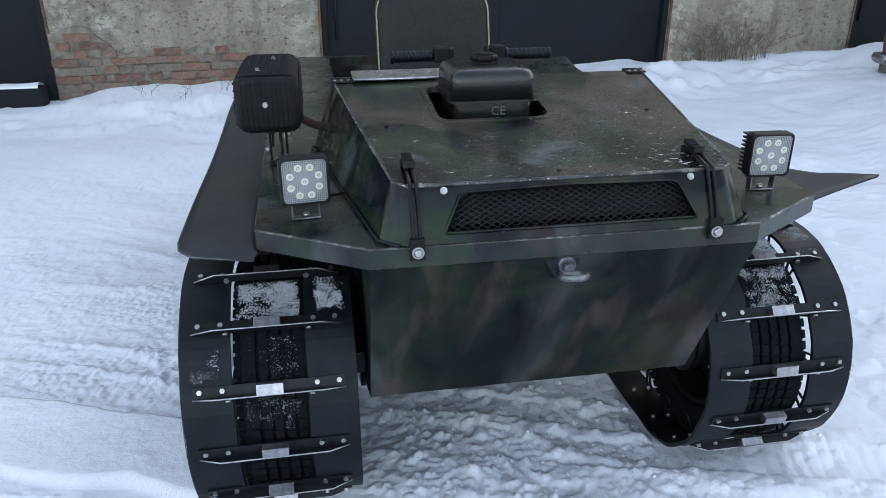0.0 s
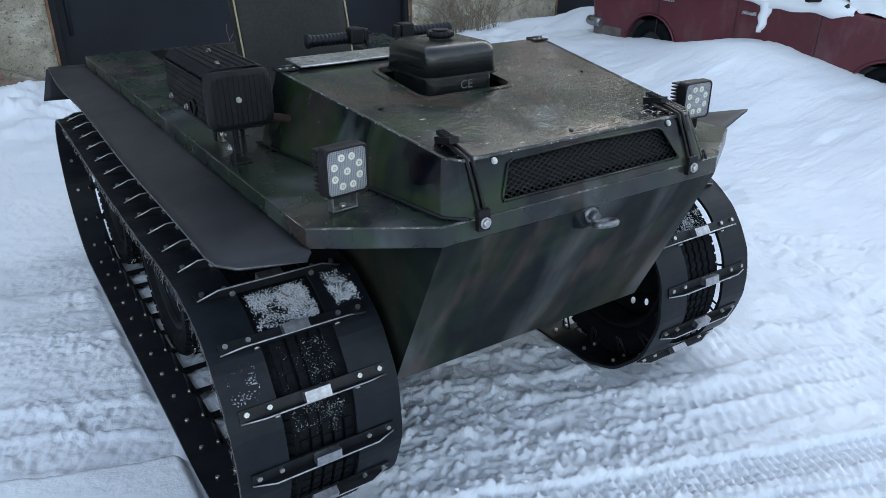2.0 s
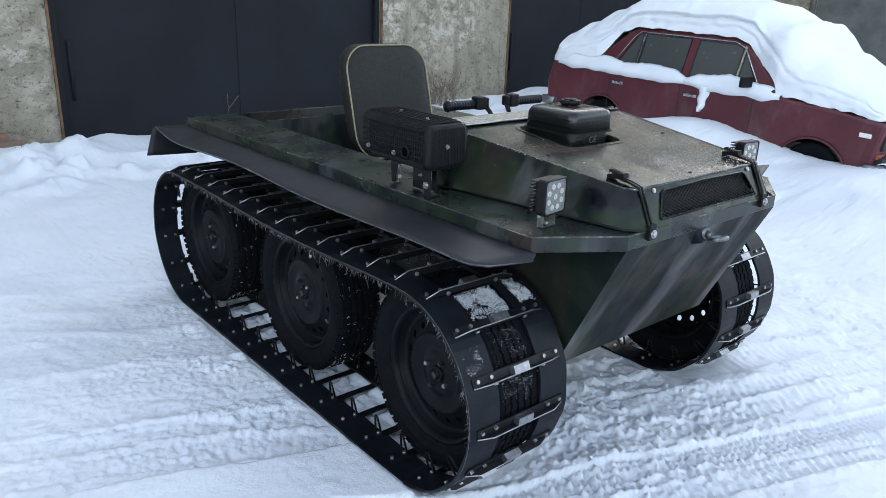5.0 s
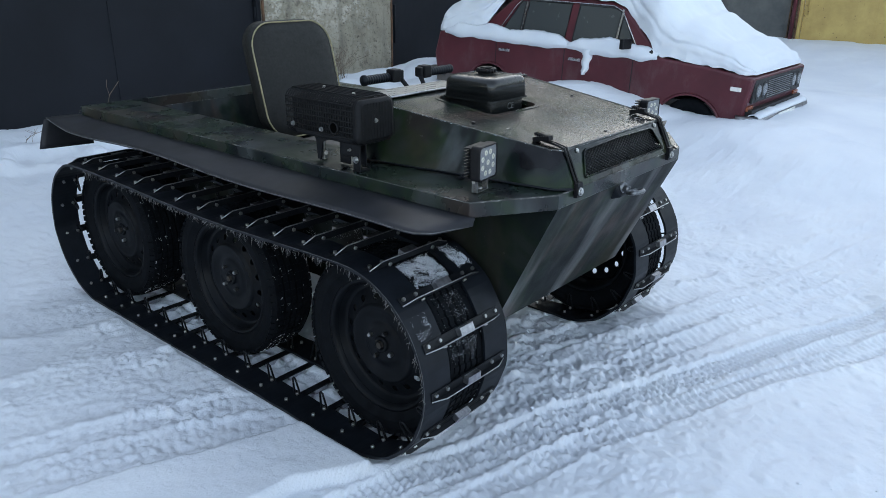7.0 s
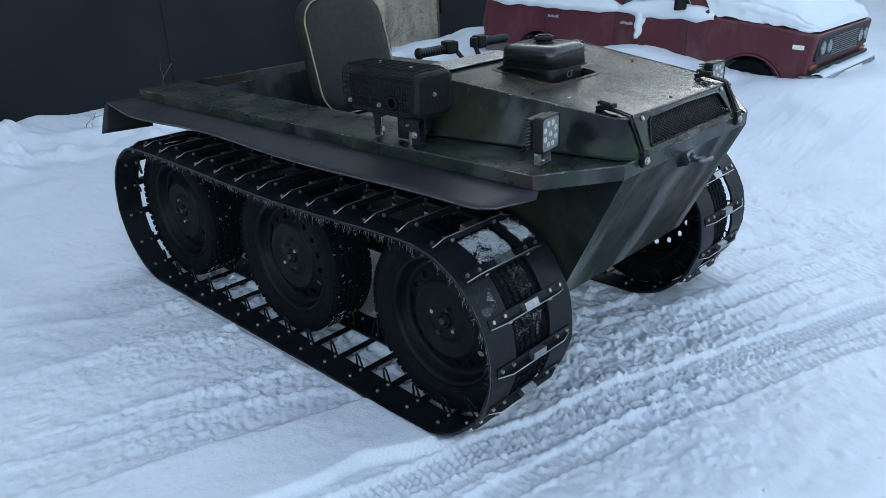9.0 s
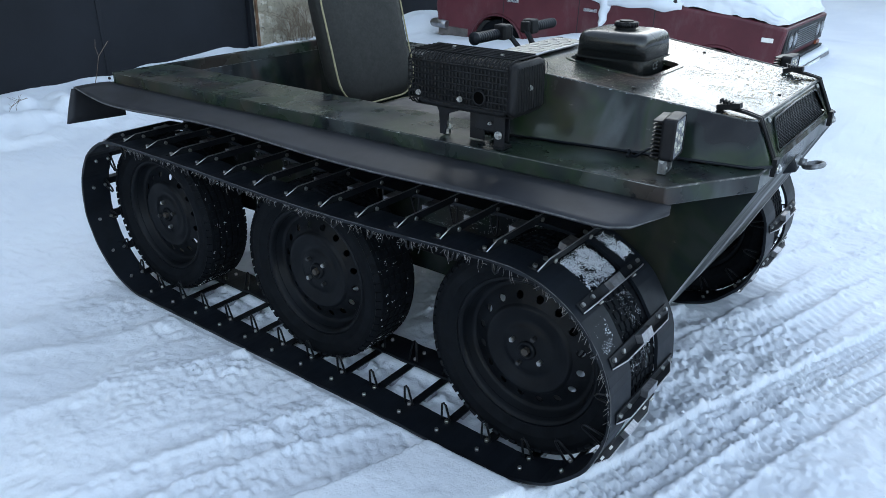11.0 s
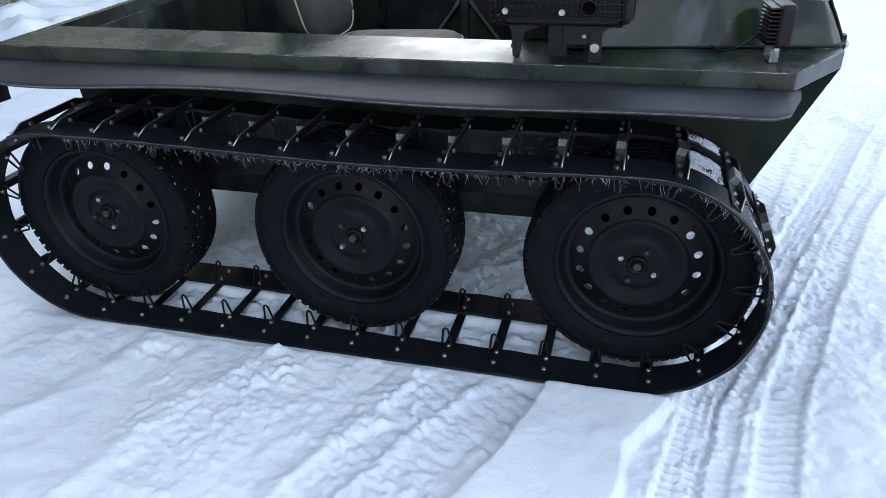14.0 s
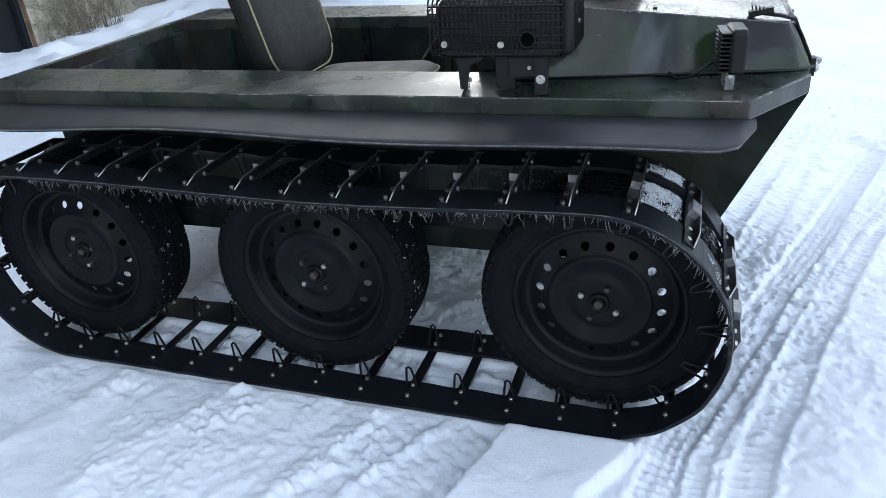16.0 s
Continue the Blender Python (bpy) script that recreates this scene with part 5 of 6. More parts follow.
for p, d, r in (((-0.638, MY0 - 0.009, 1.066), (0, -1, 0), 0.0075), ((MX0 - 0.003, -0.469, 1.028), (-1, 0, 0), 0.008), ((MX0 - 0.003, -0.610, 1.027), (-1, 0, 0), 0.008), ((-0.655, -0.70, MZ1), (0, 0, 1), 0.007), ((-0.62, -0.52, MZ1), (0, 0, 1), 0.007)):
    geo = G()
    geo.cyl(p, Vector(p) + 0.003 * Vector(d), r, 12)
    geo.cyl(Vector(p) + 0.004 * Vector(d), Vector(p) + 0.008 * Vector(d), r * 0.75, 6, smooth=False)
    part("bolt", geo, [ZINC], muffler, "zinc bolt")
geo = G()
side = [(MY0 + 0.014, MZ0 + 0.012), (MY0 + 0.03, MZ0 + 0.004), (MY1 - 0.04, MZ0 + 0.004), (MY1 - 0.022, MZ0 + 0.02), (MY1 - 0.022, MZ1 - 0.035), (MY1 - 0.035, MZ1 - 0.020), (MY0 + 0.03, MZ1 - 0.016), (MY0 + 0.014, MZ1 - 0.03)]
geo.prism(side, MX0 + 0.003, MX0 + 0.03, "x")
part("side_shell", geo, [HEATBLACK], muffler, "pressed black muffler shell", bevel=0.008, rounds=3)
geo = G()
geo.lathe([(0.0, 0.0165), (-0.010, 0.0165), (-0.010, 0.0195), (0.0, 0.0195)], 20, closed=True)
# black disc paints the darkness inside the open pipe
geo.cyl((-0.008, 0, 0), (-0.006, 0, 0), 0.0165, 16, 1)
part("outlet_pipe", geo, [HEATBLACK, OUTLET_SHADE], muffler, "open exhaust outlet", m=Matrix.Translation((MX0 - 0.002, -0.675, 1.040)))
geo = G()
geo.tube([(-0.57, -0.66, 1.01), (-0.52, -0.67, 0.985), (-0.44, -0.68, 0.965)], 0.011, 10)
part("exhaust_pipe", geo, [RUST], muffler, "rust-brown exhaust pipe")
bx, by, wide = -0.640, -0.690, 0.034
geo = G()
geo.box((bx, by, 0.940), (0.005, wide, 0.105))
geo.box((bx + 0.018, by, 0.889), (0.05, wide, 0.006))
geo.box((bx + 0.03, by, 0.945), (0.005, wide * 0.8, 0.085))
# this side plate fills in a dark bar of shade
geo.box((bx + 0.006, by + 0.045, 0.955), (0.004, 0.075, 0.05))
bracket = part("bracket", geo, [STEEL_BLACK], muffler, bevel=0.002)
for oy, oz, r in ((0.0, 0.926, 0.0115), (0.028, 0.955, 0.005)):
    geo = G()
    geo.cyl((bx - 0.003, by + oy, oz), (bx - 0.008, by + oy, oz), r, 14)
    geo.cyl((bx - 0.008, by + oy, oz), (bx - 0.014, by + oy, oz), r * 0.62, 6, smooth=False)
    part("bracket_bolt", geo, [ZINC], bracket)
geo = G()
geo.cyl((-0.600, -0.482, 0.886), (-0.600, -0.482, 1.0), 0.006, 10)
geo.cyl((-0.600, -0.482, 0.889), (-0.600, -0.482, 0.903), 0.011, 6, smooth=False)
geo.cyl((-0.606, -0.497, 0.912), (-0.592, -0.467, 0.912), 0.007, 8)
part("stud", geo, [ZINC], muffler, "zinc mounting stud with nut")


geo = G()
geo.prism([(-0.450, 0.998), (-0.545, 0.998), (-0.540, 0.968), (-0.505, 0.955), (-0.492, 0.892), (-0.474, 0.892), (-0.470, 0.955)], -0.625, -0.620, "x")
part("rear_bracket", geo, [STEEL_BLACK], muffler, "black folded steel muffler bracket", bevel=0.0015)
# added dark plate stands for shade under the muffler
geo = G()
geo.box((-0.600, -0.590, 0.935), (0.005, 0.05, 0.09))
part("middle_bracket", geo, [STEEL_BLACK], muffler, bevel=0.0015)


# work lamps
def work_lamp(x, y, yaw, label):
    m = Matrix.Translation((x, y, DECK_Z)) @ Matrix.Rotation(radians(yaw), 4, "Z") @ Matrix.Scale(0.98, 4)
    geo = G()
    w = 0.108
    geo.loft([[(a, d, 0.095 + b) for a, b in rounded(w - 2 * s, w - 2 * s, 0.012, 4)] for d, s in ((0.012, 0.004), (0.006, 0.0), (-0.020, 0.0), (-0.024, 0.002), (-0.024, 0.005), (-0.019, 0.006))], smooth=False)
    lamp = part("work_lamp", geo, [PLASTIC], atv, label, m=m)
    fin = G().box((0, 0.022, 0.095), (0.098, 0.026, 0.0035)).mesh("fin", [PLASTIC])
    for k in range(10):
        part("fin", fin, [PLASTIC], lamp, m=Matrix.Translation((0, 0, -0.045 + 0.010 * k)))
    geo = G()
    geo.box((0, -0.0195, 0.095), (0.097, 0.002, 0.097))
    lens = part("lens", geo, [LENS_DARK], lamp, "clear ribbed lamp lens")
    geo = G()
    for k in range(23):
        o = -0.047 + 0.094 * k / 22
        geo.box((o, -0.0212, 0.095), (0.0017, 0.0014, 0.096))
        geo.box((0, -0.0212, 0.095 + o), (0.096, 0.0014, 0.0012))
    tagged(part("lens_ribs", geo, [LENS], lamp), kind="stuff")
    for k in range(9):
        a = 2 * math.pi * (k + 0.5) / 8
        px, pz = (0, 0) if k == 8 else (0.0335 * math.cos(a), 0.0335 * math.sin(a))
        geo = G()
        geo.cyl((px, -0.0205, 0.095 + pz), (px, -0.0226, 0.095 + pz), 0.0088, 16, 0, 0.0080)
        geo.cyl((px, -0.0226, 0.095 + pz), (px, -0.0229, 0.095 + pz), 0.0034, 12, 1)
        geo.cyl((px, -0.0229, 0.095 + pz), (px, -0.0245, 0.095 + pz), 0.0026, 10, 0, 0.0016)
        part("diode", geo, [LED, LENS_DARK], lamp, "pale yellow domed diode with a dark ring")
    geo = G()
    geo.prism([(0.041 * math.cos(math.pi / 8 * (2 * q + 1)), 0.041 * math.sin(math.pi / 8 * (2 * q + 1))) for q in range(8)], -0.0216, -0.0205, "y")
    part("reflector_plate", geo, [LENS_BACK], lamp, "pale bluish reflector plate behind the diodes", m=Matrix.Translation((0, 0, 0.095)))
    geo = G()
    for sx in (-1, 1):
        geo.box((sx * 0.030, 0.004, 0.025), (0.004, 0.022, 0.040))
    geo.box((0, 0.004, 0.004), (0.064, 0.022, 0.005))
    bracket = part("lamp_bracket", geo, [EYE_STEEL], lamp, "worn steel U-shaped bracket", bevel=0.0015)
    for a, b, r in (((-0.032, 0.004, 0.038), (-0.041, 0.004, 0.038), 0.006), ((0.032, 0.004, 0.038), (0.041, 0.004, 0.038), 0.006), ((0, 0.004, 0.006), (0, 0.004, 0.014), 0.008)):
        geo = G()
        geo.cyl(a, b, r, 8)
        part("lamp_bolt", geo, [ZINC], lamp)
    geo = G()
    geo.tube([(0.02, 0.04, 0.06), (0.03, 0.09, 0.02), (0.06, 0.12, 0.008), (0.11, 0.13, 0.008), (0.16, 0.16, 0.01)], 0.004, 6)
    part("cable", geo, [RUBBER], lamp)
    return lamp


work_lamp(-0.550, -1.132, 7, "square black LED work lamp on the fender")
work_lamp(0.545, -1.128, -3, "square black LED work lamp on the far fender")


# rubber mud flaps
def flap(sx):
    geo = G()
    rows = []
    wide = 0.180 if sx < 0 else 0.175
    for i in range(61):
        y = -1.195 + (1.20 + 1.195) * i / 60
        row = []
        front = 1 - math.sqrt(max(0.0, 1 - ((-1.085 - y) / 0.11) ** 2)) if y < -1.085 else 0.0
        for j in range(9):
            k = j / 8
            reach = wide * (1 - 0.95 * front) * k if sx < 0 else wide * k
            x = 0.659 + 0.028 * max(0.0, (y + 0.2) / 1.4) * (1 - k) + reach
            z = 0.840 - 0.012 * k - 0.010 * k * k + 0.006 * math.sin(y * 5) * k
            # behind the seat the strip dips over the rear wheel and rises to the fender's corner
            dip = 0.004 * math.exp(-((y - 0.30) / 0.30) ** 2) - 0.006 * math.exp(-((y - 0.88) / 0.24) ** 2) + 0.028 * max(0.0, (y - 0.98) / 0.22) ** 1.5
            z += dip * k
            if sx > 0:
                tip = max(0.0, (-0.80 - y) / 0.35)
                x += 0.10 * tip * k
                z += 0.045 * tip * k
            yy = y if sx < 0 else y + 0.16 * max(0, (-0.9 - y) / 0.3) * (0.4 + 0.6 * k)
            row.append((sx * x, yy, z))
        rows.append(row)
    geo.grid(rows)
    ob = part("mud_flap", geo, [FLAP], atv, "matt dark grey rubber mud flap along the fender", solid=0.007)
    # pale tube paints the light caught along the flap's outer edge
    geo = G()
    geo.tube([(r[-1][0] + sx * 0.001, r[-1][1], r[-1][2] + 0.002) for r in rows], 0.0022, 5)
    part("cut_edge", geo, [CUT_LIT_EDGE], ob, "pale strip for the light caught on the rubber edge")
    return ob


for sx in (-1, 1):
    f = flap(sx)
    geo = G()
    rows = []
    for i in range(9):
        k = i / 8
        x = 0.848 - 0.22 * k
        top, bot = 0.838, 0.700 - 0.012 * k
        rows.append([(sx * (x + 0.035 * (1 - k) * j / 6), 1.204 + 0.02 * math.sin(0.5 * math.pi * j / 6), top + (bot - top) * j / 6) for j in range(7)])
    geo.grid(rows)
    part("rear_flap", geo, [FLAP], atv, "hanging dark rubber rear flap", solid=0.007)
    for k in range(14):
        geo = G()
        yy = -1.10 + 0.18 * k
        geo.cyl((sx * 0.660, yy, 0.848), (sx * 0.666, yy, 0.848), 0.006, 8)
        part("flap_rivet", geo, [STEEL_BLACK], f)


# ---- wheels ----
def wheel_meshes():
    tyre = G()
    W, R = 0.0965, 0.322
    prof = [(-0.070, 0.229), (-0.080, 0.236), (-W, 0.262), (-W, 0.290), (-0.090, 0.310), (-0.079, R)]
    for gx0 in (-0.042, -0.014, 0.014, 0.042):
        prof += [(gx0 - 0.0045, R), (gx0 - 0.0040, R - 0.009), (gx0 + 0.0040, R - 0.009), (gx0 + 0.0045, R)]
    prof += [(0.079, R), (0.090, 0.310), (W, 0.290), (W, 0.262), (0.080, 0.236), (0.070, 0.229), (0.06, 0.215), (-0.06, 0.215)]
    tyre.lathe(prof, 72, closed=True, smooth=False)
    tread = G()
    for k in range(64):
        a = 2 * math.pi * k / 64
        rot = Matrix.Rotation(a, 3, "X")
        for sx in (-1, 1):
            tread.box(rot @ Vector((sx * 0.088, 0, 0.3135)), (0.020, 0.022, 0.008), rot @ Matrix.Rotation(sx * 0.6, 3, "Y"))
        for gx0 in (-0.028, 0.0, 0.028, -0.056, 0.056):
            tread.box(rot @ Vector((gx0, 0.007 * math.sin(gx0 * 200), R + 0.0008)), (0.019, 0.0195, 0.005), rot)
    tme = tyre.mesh("tyre", [TYRE])
    bme = tread.mesh("tread", [TYRE])
    rim = G()
    # dished steel disc: outward side is -x
    prof = [(-0.068, 0.237), (-0.078, 0.235), (-0.080, 0.227), (-0.068, 0.217), (-0.036, 0.211), (-0.026, 0.200), (-0.032, 0.190)]
    rim.lathe(prof, 64)
    rim.lathe([(0.068, 0.229), (0.076, 0.226), (0.066, 0.21), (-0.02, 0.205)], 64)
    nh = 16
    seg = nh * 6
    # face ring with round holes
    outer_r, inner_r, hole_r = 0.190, 0.143, 0.0120
    outer = [(outer_r * math.cos(2 * math.pi * k / seg), outer_r * math.sin(2 * math.pi * k / seg)) for k in range(seg)]
    inner = [(inner_r * math.cos(2 * math.pi * k / 48), inner_r * math.sin(2 * math.pi * k / 48)) for k in range(48)]
    holes = [[(0.1655 * math.cos(2 * math.pi * h / nh) + hole_r * math.cos(2 * math.pi * q / 12), 0.1655 * math.sin(2 * math.pi * h / nh) + hole_r * math.sin(2 * math.pi * q / 12)) for q in range(12)] for h in range(nh)]
    def face(a, b):
        r = math.hypot(a, b)
        return (-0.032 - 0.020 * (1 - (r - inner_r) / (outer_r - inner_r)), a, b)
    rim.add(*holed(outer, [inner, *holes], face), smooth=False)
    for hl in holes:
        o = [face(a, b) for a, b in hl]
        rim.add(o + [(x + 0.004, a, b) for x, a, b in o], [(i, (i + 1) % 12, 12 + (i + 1) % 12, 12 + i) for i in range(12)])
    rim.lathe([(-0.052, 0.143), (-0.061, 0.138), (-0.062, 0.130), (-0.057, 0.118), (-0.053, 0.096), (-0.050, 0.084), (-0.055, 0.076), (-0.058, 0.06), (-0.058, 0.028)], 48)
    rme = rim.mesh("rim", [RIM])
    hub = G()
    hub.lathe([(-0.058, 0.030), (-0.066, 0.028), (-0.068, 0.020), (-0.060, 0.018), (-0.060, 0.0)], 20)
    hub.cyl((-0.058, 0, 0), (-0.074, 0, 0), 0.012, 6, 1, smooth=False)
    hme = hub.mesh("hub", [RIM, RUST_NUT])
    nut = G()
    nut.cyl((-0.056, 0, 0), (-0.070, 0, 0), 0.0085, 6, smooth=False)
    nut.cyl((-0.070, 0, 0), (-0.074, 0, 0), 0.006, 10)
    nme = nut.mesh("wheel_nut", [ZINC])
    return tme, rme, hme, nme, bme


TME, RME, HME, NME, BME = wheel_meshes()
NUT_B = plain("painted_nut", (0.03, 0.03, 0.03), 0.4, 0.3, 0.3, 30)
NUT_BLACK = NME.copy()
NUT_BLACK.materials.clear()
NUT_BLACK.materials.append(NUT_B)
for sx in (-1, 1):
    for k, hy in enumerate((HUB_F, HUB_M, HUB_R)):
        m = Matrix.Translation((sx * 0.652, hy, HUB_Z)) @ Matrix.Rotation(radians(0 if sx < 0 else 180), 4, "Z") @ Matrix.Rotation(radians((8, 31, 55)[k]), 4, "X")
        w = part("wheel", TME, [TYRE], atv, "black road tyre on a black sixteen-hole steel wheel", m=m)
        part("rim", RME, [RIM], w)
        tagged(part("tread", BME, [TYRE], w), kind="stuff")
        part("hub", HME, [RIM], w)
        for q in range(4):
            a = math.pi / 2 * q + 0.3
            part("wheel_nut", NME if (q + k) % 2 == 0 else NUT_BLACK, [ZINC], w, m=Matrix.Translation((0, 0.052 * math.cos(a), 0.052 * math.sin(a))))
        geo = G()
        geo.cyl((sx * 0.42, hy, HUB_Z), (sx * 0.61, hy, HUB_Z), 0.032, 14)
        geo.cyl((sx * 0.425, hy, HUB_Z), (sx * 0.44, hy, HUB_Z), 0.07, 18)
        part("axle", geo, [STEEL_BLACK], atv)
        geo = G()
        geo.cyl((sx * 0.545, hy, HUB_Z), (sx * 0.625, hy, HUB_Z), 0.112, 32)
        geo.cyl((sx * 0.535, hy, HUB_Z), (sx * 0.545, hy, HUB_Z), 0.118, 32)
        part("brake_drum", geo, [STEEL_BLACK], atv)
    geo = G()
    geo.box((sx * 0.455, 0.02, 0.44), (0.05, 2.1, 0.06))
    part("side_rail", geo, [STEEL_BLACK], atv, bevel=0.004)

# ---- tracks ----
REAR = HUB_R + 0.03
SPAN = REAR - HUB_F
LOOP = 2 * SPAN + 2 * math.pi * BELT_R
N_BARS = 37


def on_loop(s, r=BELT_R):
    """Point, tangent and outward normal (y, z) at the way s round the loop; s = 0 over the front wheel, running to the rear."""
    s = s % LOOP
    arc = math.pi * BELT_R
    if s < SPAN:
        k = s / SPAN
        sag = 0.035 * math.sin(math.pi * k) ** 2 * (1 - k)
        return (HUB_F + s + 0.014 * k * k * (1 - k ** 6), HUB_Z + r - sag), (1, 0), (0, 1)
    s -= SPAN
    if s < arc:
        a = math.pi / 2 - s / BELT_R
        return (REAR + r * math.cos(a), HUB_Z + r * math.sin(a)), (math.sin(a), -math.cos(a)), (math.cos(a), math.sin(a))
    s -= arc
    if s < SPAN:
        return (REAR - s, HUB_Z - r), (-1, 0), (0, -1)
    s -= SPAN
    a = -math.pi / 2 - s / BELT_R
    return (HUB_F + r * math.cos(a), HUB_Z + r * math.sin(a)), (math.sin(a), -math.cos(a)), (math.cos(a), math.sin(a))


def belt(x0, x1, seed):
    geo = G()
    rows = []
    nseg = 220
    for i in range(nseg):
        s = LOOP * i / nseg
        (y, z), _, nn = on_loop(s)
        w = 0.004 * noise.noise((s * 4, seed, 0))
        flip = 0.002 * math.sin(s / LOOP * N_BARS * 2 * math.pi)
        o = [(x0 + w, 0.0), (x1 + w * 0.4, 0.0), (x1 + w * 0.4, -0.010), (x0 + w, -0.010)]
        rows.append([(x, y + nn[0] * (h + flip), z + nn[1] * (h + flip)) for x, h in o])
    rows.append(rows[0])
    geo.grid(rows, smooth=False, wrap=True)
    return geo


def bar_mesh():
    """Angle-iron grouser: x across the track, y along it, z outwards; with bolts, a bright cleat and the inner guide hoops."""
    geo = G()
    L = 0.178
    geo.box((0, -0.002, 0.002), (2 * L, 0.030, 0.004), mat=0)
    up = [(-L, 0.004), (-L + 0.05, 0.022), (L - 0.05, 0.022), (L, 0.004), (L, 0.0), (-L, 0.0)]
    geo.prism(up, 0.010, 0.0135, "y", 0)
    geo.tube([(-L, 0.0118, 0.004), (-L + 0.05, 0.0118, 0.0225), (L - 0.05, 0.0118, 0.0225), (L, 0.0118, 0.004)], 0.0022, 5, 1)
    geo.box((0, -0.001, 0.013), (0.062, 0.026, 0.022), mat=1)
    for bx in (-0.162, -0.110, 0.110, 0.162):
        geo.cyl((bx, -0.006, 0.004), (bx, -0.006, 0.011), 0.0065, 6, 2, smooth=False)
        geo.cyl((bx, -0.006, -0.010), (bx, -0.006, -0.020), 0.0065, 8, 2)
    geo.cyl((-0.098, 0.016, 0.008), (-0.098, 0.021, 0.008), 0.007, 8, 2)
    geo.cyl((0.098, 0.016, 0.008), (0.098, 0.021, 0.008), 0.007, 8, 2)
    for hx, lean in ((-0.104, -0.012), (0.104, 0.012)):
        pts = [(hx, -0.017, -0.008), (hx + lean * 0.5, -0.0125, -0.045), (hx + lean * 0.95, -0.007, -0.080), (hx + lean, 0.0, -0.086), (hx + lean * 0.95, 0.007, -0.080), (hx + lean * 0.5, 0.0125, -0.045), (hx, 0.017, -0.008)]
        geo.tube(pts, 0.0038, 6, 0)
    return geo.mesh("grouser_bar", [STEEL_BLACK, BARE, ZINC])


BAR = bar_mesh()
S_PHASE = -BELT_R * radians(90 - 24.4)
for sx, shift in ((-1, 0.0), (1, 0.46)):
    track = new("track")
    track.parent = atv
    track.empty_display_size = 0.1
    tagged(track, "black rubber belts joined by steel grouser bars")
    cx = sx * TRACK_X
    part("belt", belt(cx - TRACK_HALF, cx - 0.088, 1.0), [RUBBER], track)
    part("belt", belt(cx + 0.088, cx + TRACK_HALF, 2.0), [RUBBER], track)
    geo = G()
    geo.tube([(cx + sx * TRACK_HALF, *on_loop(LOOP * k / 200, BELT_R - 0.001)[0]) for k in range(200)], 0.0013, 4, closed=True)
    part("cut_edge", geo, [CUT_LIT_EDGE], track, "pale fibrous cut edge of the belt")
    for k in range(N_BARS):
        (y, z), tg, nn = on_loop(S_PHASE + (k + shift) * LOOP / N_BARS)
        m = Matrix(((1, 0, 0, cx), (0, -tg[0], nn[0], y), (0, -tg[1], nn[1], z), (0, 0, 0, 1)))
        if m.to_3x3().determinant() < 0:
            m = Matrix(((-1, 0, 0, cx), (0, -tg[0], nn[0], y), (0, -tg[1], nn[1], z), (0, 0, 0, 1)))
        part("grouser_bar", BAR, [STEEL_BLACK], track, m=m)
    # frayed fabric along the outer edge of the upper run
    rs = random.Random(5 + sx)
    geo = G()
    for k in range(330):
        s = rs.uniform(-0.55, SPAN * 0.95)
        (y, z), tg, nn = on_loop(s, BELT_R - 0.008)
        x = cx + sx * (TRACK_HALF - 0.001)
        ln = rs.uniform(0.004, 0.018) * (2.2 if rs.random() < 0.18 else 1)
        sway = rs.uniform(-0.014, 0.014)
        geo.tube([(x, y, z), (x + sx * rs.uniform(0, 0.006), y + sway * 0.5, z - ln * 0.6), (x + sx * rs.uniform(-0.003, 0.008), y + sway, z - ln)], 0.0005, 3)
    tagged(part("frayed_edge", geo, [FIBRE], track, "whitish frayed fabric threads"), kind="stuff")


# ---- snow lying on the vehicle ----
def crust(name, s0, s1, x0, x1, r, cut, seed, label, thick=0.006):
    geo = G()
    rs = random.Random(seed)
    for i in range(20000):
        s, x = s0 + (s1 - s0) * rs.random(), x0 + (x1 - x0) * rs.random()
        k = 0.9 * noise.noise((x * 250, s * 250, seed)) + 0.5 * noise.noise((x * 42, s * 42, seed + 5)) + 0.5 * noise.noise((x * 15, s * 15, seed + 3))
        edge = min((x - x0), (x1 - x), (s - s0), (s1 - s)) / 0.012
        if k < cut + 0.5 * max(0.0, 1 - edge):
            continue
        (y, z), tg, nn = on_loop(s, r + rs.uniform(-0.001, 0.3 * thick))
        lump(geo, (x, y, z), thick * rs.uniform(0.07, 0.19), rs)
    if geo.f:
        put(name, geo, [SNOW], None, label, "snow", "stuff", m=Matrix.Translation((XC, 0, 0)))


P = LOOP / N_BARS
crust("snow_crust", S_PHASE + 1.12 * P, S_PHASE + 1.92 * P, -0.742, -0.585, 0.326, -0.16, 3, "frozen snow crust lying on the tyre between two track bars")
crust("snow_crust", S_PHASE + 1.15 * P, S_PHASE + 1.9 * P, -0.552, -0.478, BELT_R + 0.001, 0.02, 9, "frozen snow crust lying on the inner track belt")
crust("snow_specks", S_PHASE + 0.1 * P, S_PHASE + 0.9 * P, -0.86, -0.77, BELT_R, 0.42, 21, "small snow specks stuck to the outer track belt", 0.004)
crust("snow_specks", S_PHASE - 0.9 * P, S_PHASE + 0.9 * P, -0.74, -0.59, 0.325, 0.40, 31, "small snow specks stuck in the tyre tread", 0.004)
crust("snow_specks", S_PHASE + 2.0 * P, S_PHASE + 5.2 * P, -0.74, -0.48, BELT_R - 0.02, 0.45, 41, "small snow specks lying on the upper track run", 0.004)
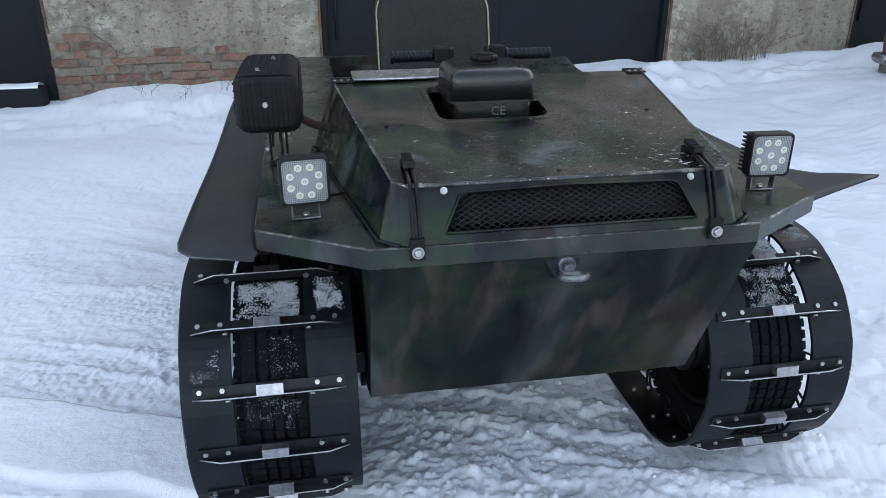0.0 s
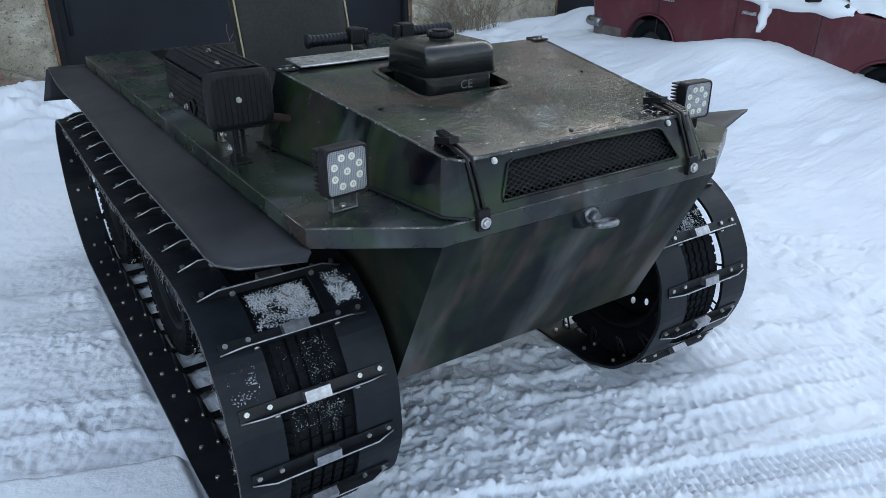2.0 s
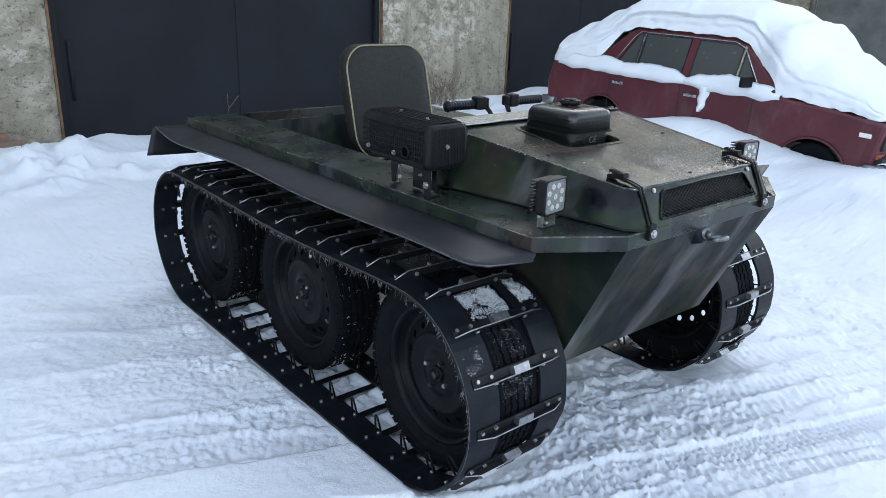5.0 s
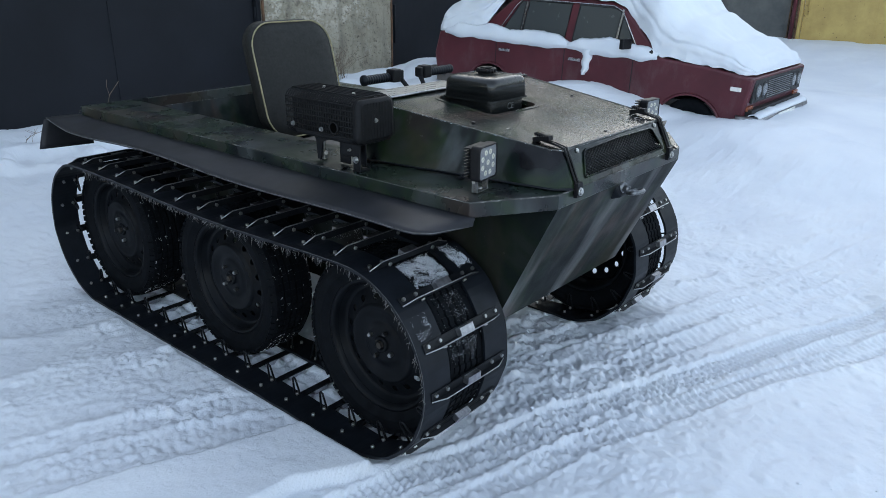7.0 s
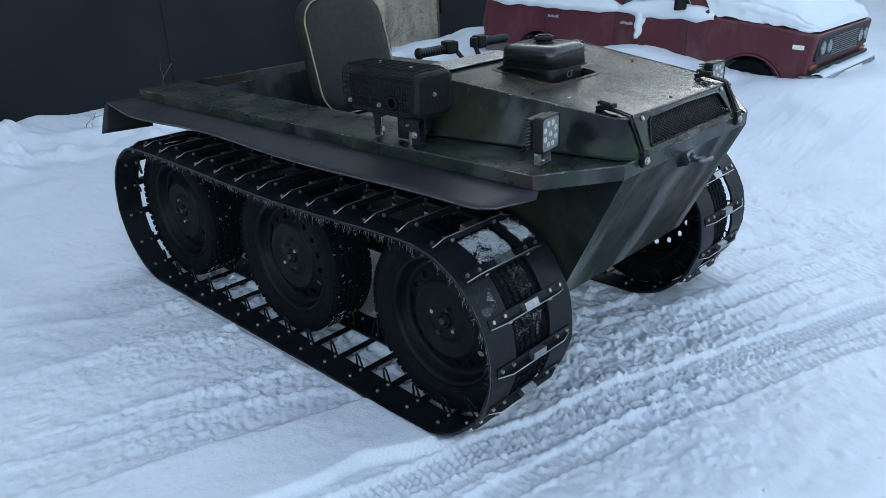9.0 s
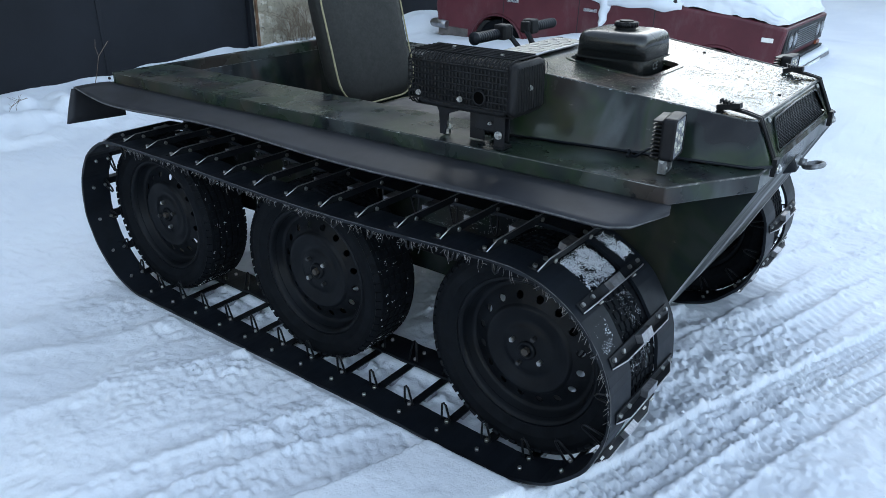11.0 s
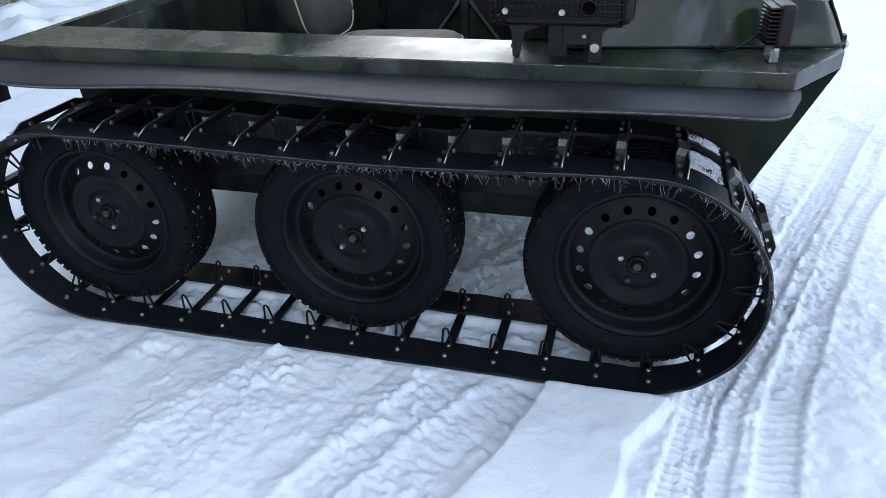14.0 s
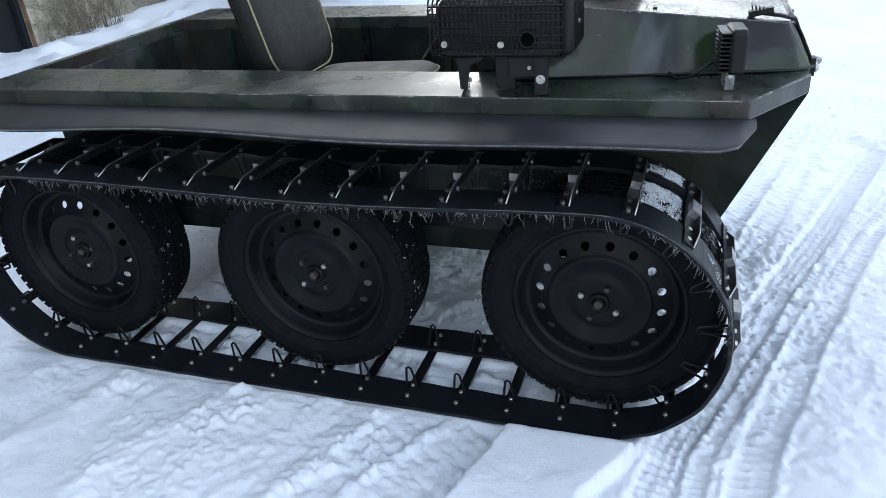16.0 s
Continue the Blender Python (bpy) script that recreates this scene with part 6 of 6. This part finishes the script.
crust("snow_crust", S_PHASE + 1.55 * P, S_PHASE + 2.3 * P, 0.60, 0.735, 0.326, -0.22, 51, "frozen snow crust lying on the far tyre between track bars")
crust("snow_specks", S_PHASE + 0.5 * P, S_PHASE + 1.4 * P, 0.59, 0.735, 0.325, -0.05, 61, "snow specks stuck to the far tyre tread", 0.005)
crust("snow_specks", S_PHASE + 1.5 * P, S_PHASE + 2.4 * P, 0.76, 0.86, BELT_R, 0.25, 71, "small snow specks stuck to the far outer belt", 0.004)


# frozen spray on the tread of the middle and rear wheels
for hy, seed in ((HUB_M, 5), (HUB_R, 6)):
    geo = G()
    rs = random.Random(seed)
    for i in range(2600):
        a, x = rs.uniform(-1.0, 0.8), rs.uniform(-0.735, -0.60)
        if noise.noise((x * 60, a * 18, seed)) + 0.6 * noise.noise((x * 20, a * 5, seed + 2)) < 0.42 - 0.35 * smooth(-0.55, -0.85, a):
            continue
        lump(geo, (x, hy - 0.3235 * math.cos(a), HUB_Z + 0.3235 * math.sin(a)), rs.uniform(0.0008, 0.0026), rs)
    put("snow_specks", geo, [SNOW], None, "frozen snow spray stuck to the tyre tread", "snow", "stuff", m=Matrix.Translation((XC, 0, 0)))


# ---- dry weeds by the wall ----
def weed(x, y, count, tall, seed, label, name="dry_weed", group=""):
    rs = random.Random(seed)
    geo = G()
    for k in range(count):
        a = rs.uniform(0, 2 * math.pi)
        lean = rs.uniform(0.2, 1.3)
        h = tall * rs.uniform(0.4, 1.0)
        p = [(rs.uniform(-0.06, 0.06) * (1 + count / 20), rs.uniform(-0.03, 0.03), -0.05)]
        for q in (0.35, 0.7, 1.0):
            p.append((p[0][0] + math.cos(a) * lean * h * q * q + rs.uniform(-0.02, 0.02), p[0][1] + 0.3 * math.sin(a) * lean * h * q * q, h * q * (1 - 0.25 * lean * q)))
        geo.tube(p, 0.0022, 3)
        for q in range(3):
            b = Vector(p[2]).lerp(Vector(p[3]), rs.random())
            geo.tube([b, b + Vector((rs.uniform(-0.08, 0.08), rs.uniform(-0.03, 0.03), rs.uniform(0.0, 0.10)))], 0.0014, 3)
    put(name, geo, [TWIG], None, label, "weed", "", group, m=Matrix.Translation((x, y, snow_at(x, y))))


weed(4.15, 5.10, 120, 0.50, 2, "tangle of dry brown weed stalks against the wall")
weed(3.75, 5.10, 14, 0.25, 3, "small tuft of dry weed stalks in snow")
for k, (x, y) in enumerate(((-2.0, 4.2), (-1.65, 4.15), (-1.35, 4.25), (0.25, 4.4), (-0.9, 4.5))):
    weed(x, y, 3, 0.16, 20 + k, "single dry grass stalks poking out of the snow", "grass_stalk", "grass stalks by the wall")

geo = G()
geo.tube([(0.0, 0.0, -0.08), (0.115, 0.0, 0.22), (0.17, 0.02, 0.36), (0.262, 0.0, 0.475)], 0.003, 5)
geo.tube([(0.17, 0.02, 0.36), (0.15, 0.01, 0.44), (0.155, 0.0, 0.50)], 0.0022, 4)
put("dry_branch", geo, [TWIG], None, "thin dry branch stuck in the snow before the gate", "branch", m=Matrix.Translation((0.762, 4.25, snow_at(0.762, 4.25))))

# ---- bare bricks where the plaster has fallen off ----
def bare_reach(x):
    """Height up to which the plaster has fallen off, along the pier."""
    return 0.60 - 0.14 * (x + 2.35) + 0.07 * math.sin(x * 5.0 + 0.6) + 0.05 * math.sin(x * 11.0) - 0.10 * max(0.0, x + 1.2)


pier = piers[1]
geo = G()
cols = [-2.44 + 2.3 * k / 60 for k in range(61)]
geo.grid([[(x, -0.012, -0.1 + (bare_reach(x) + 0.02 * noise.noise((x * 14, 0, 0)) + 0.1) * j / 8) for x in cols] for j in range(9)])
part("mortar", geo, [MORTAR], pier, "grey crumbling mortar bed", solid=0.012)
rs = random.Random(8)
BRICK_ME = [G().prism(rounded(0.236 * w, 0.064 * h, 0.010, 2), -0.012, 0.012, "y").mesh("brick", [BRICK]) for w, h in ((1.0, 1.0), (0.94, 1.05), (1.02, 0.92), (0.48, 1.0))]
for row in range(10):
    zz = 0.06 + 0.074 * row
    for col in range(10):
        xx = -2.33 + 0.250 * col + (0.125 if row % 2 else 0)
        if xx < -0.22 and zz + 0.03 < bare_reach(xx) + 0.03 * math.sin(37 * xx + 5 * row):
            b = part("brick", rs.choice(BRICK_ME), [BRICK], pier)
            b.matrix_basis = Matrix.Translation((xx + rs.uniform(-0.008, 0.008), -0.022 - rs.uniform(0, 0.010), zz + rs.uniform(-0.004, 0.004))) @ Matrix.Rotation(rs.uniform(-0.03, 0.03), 4, "Y")
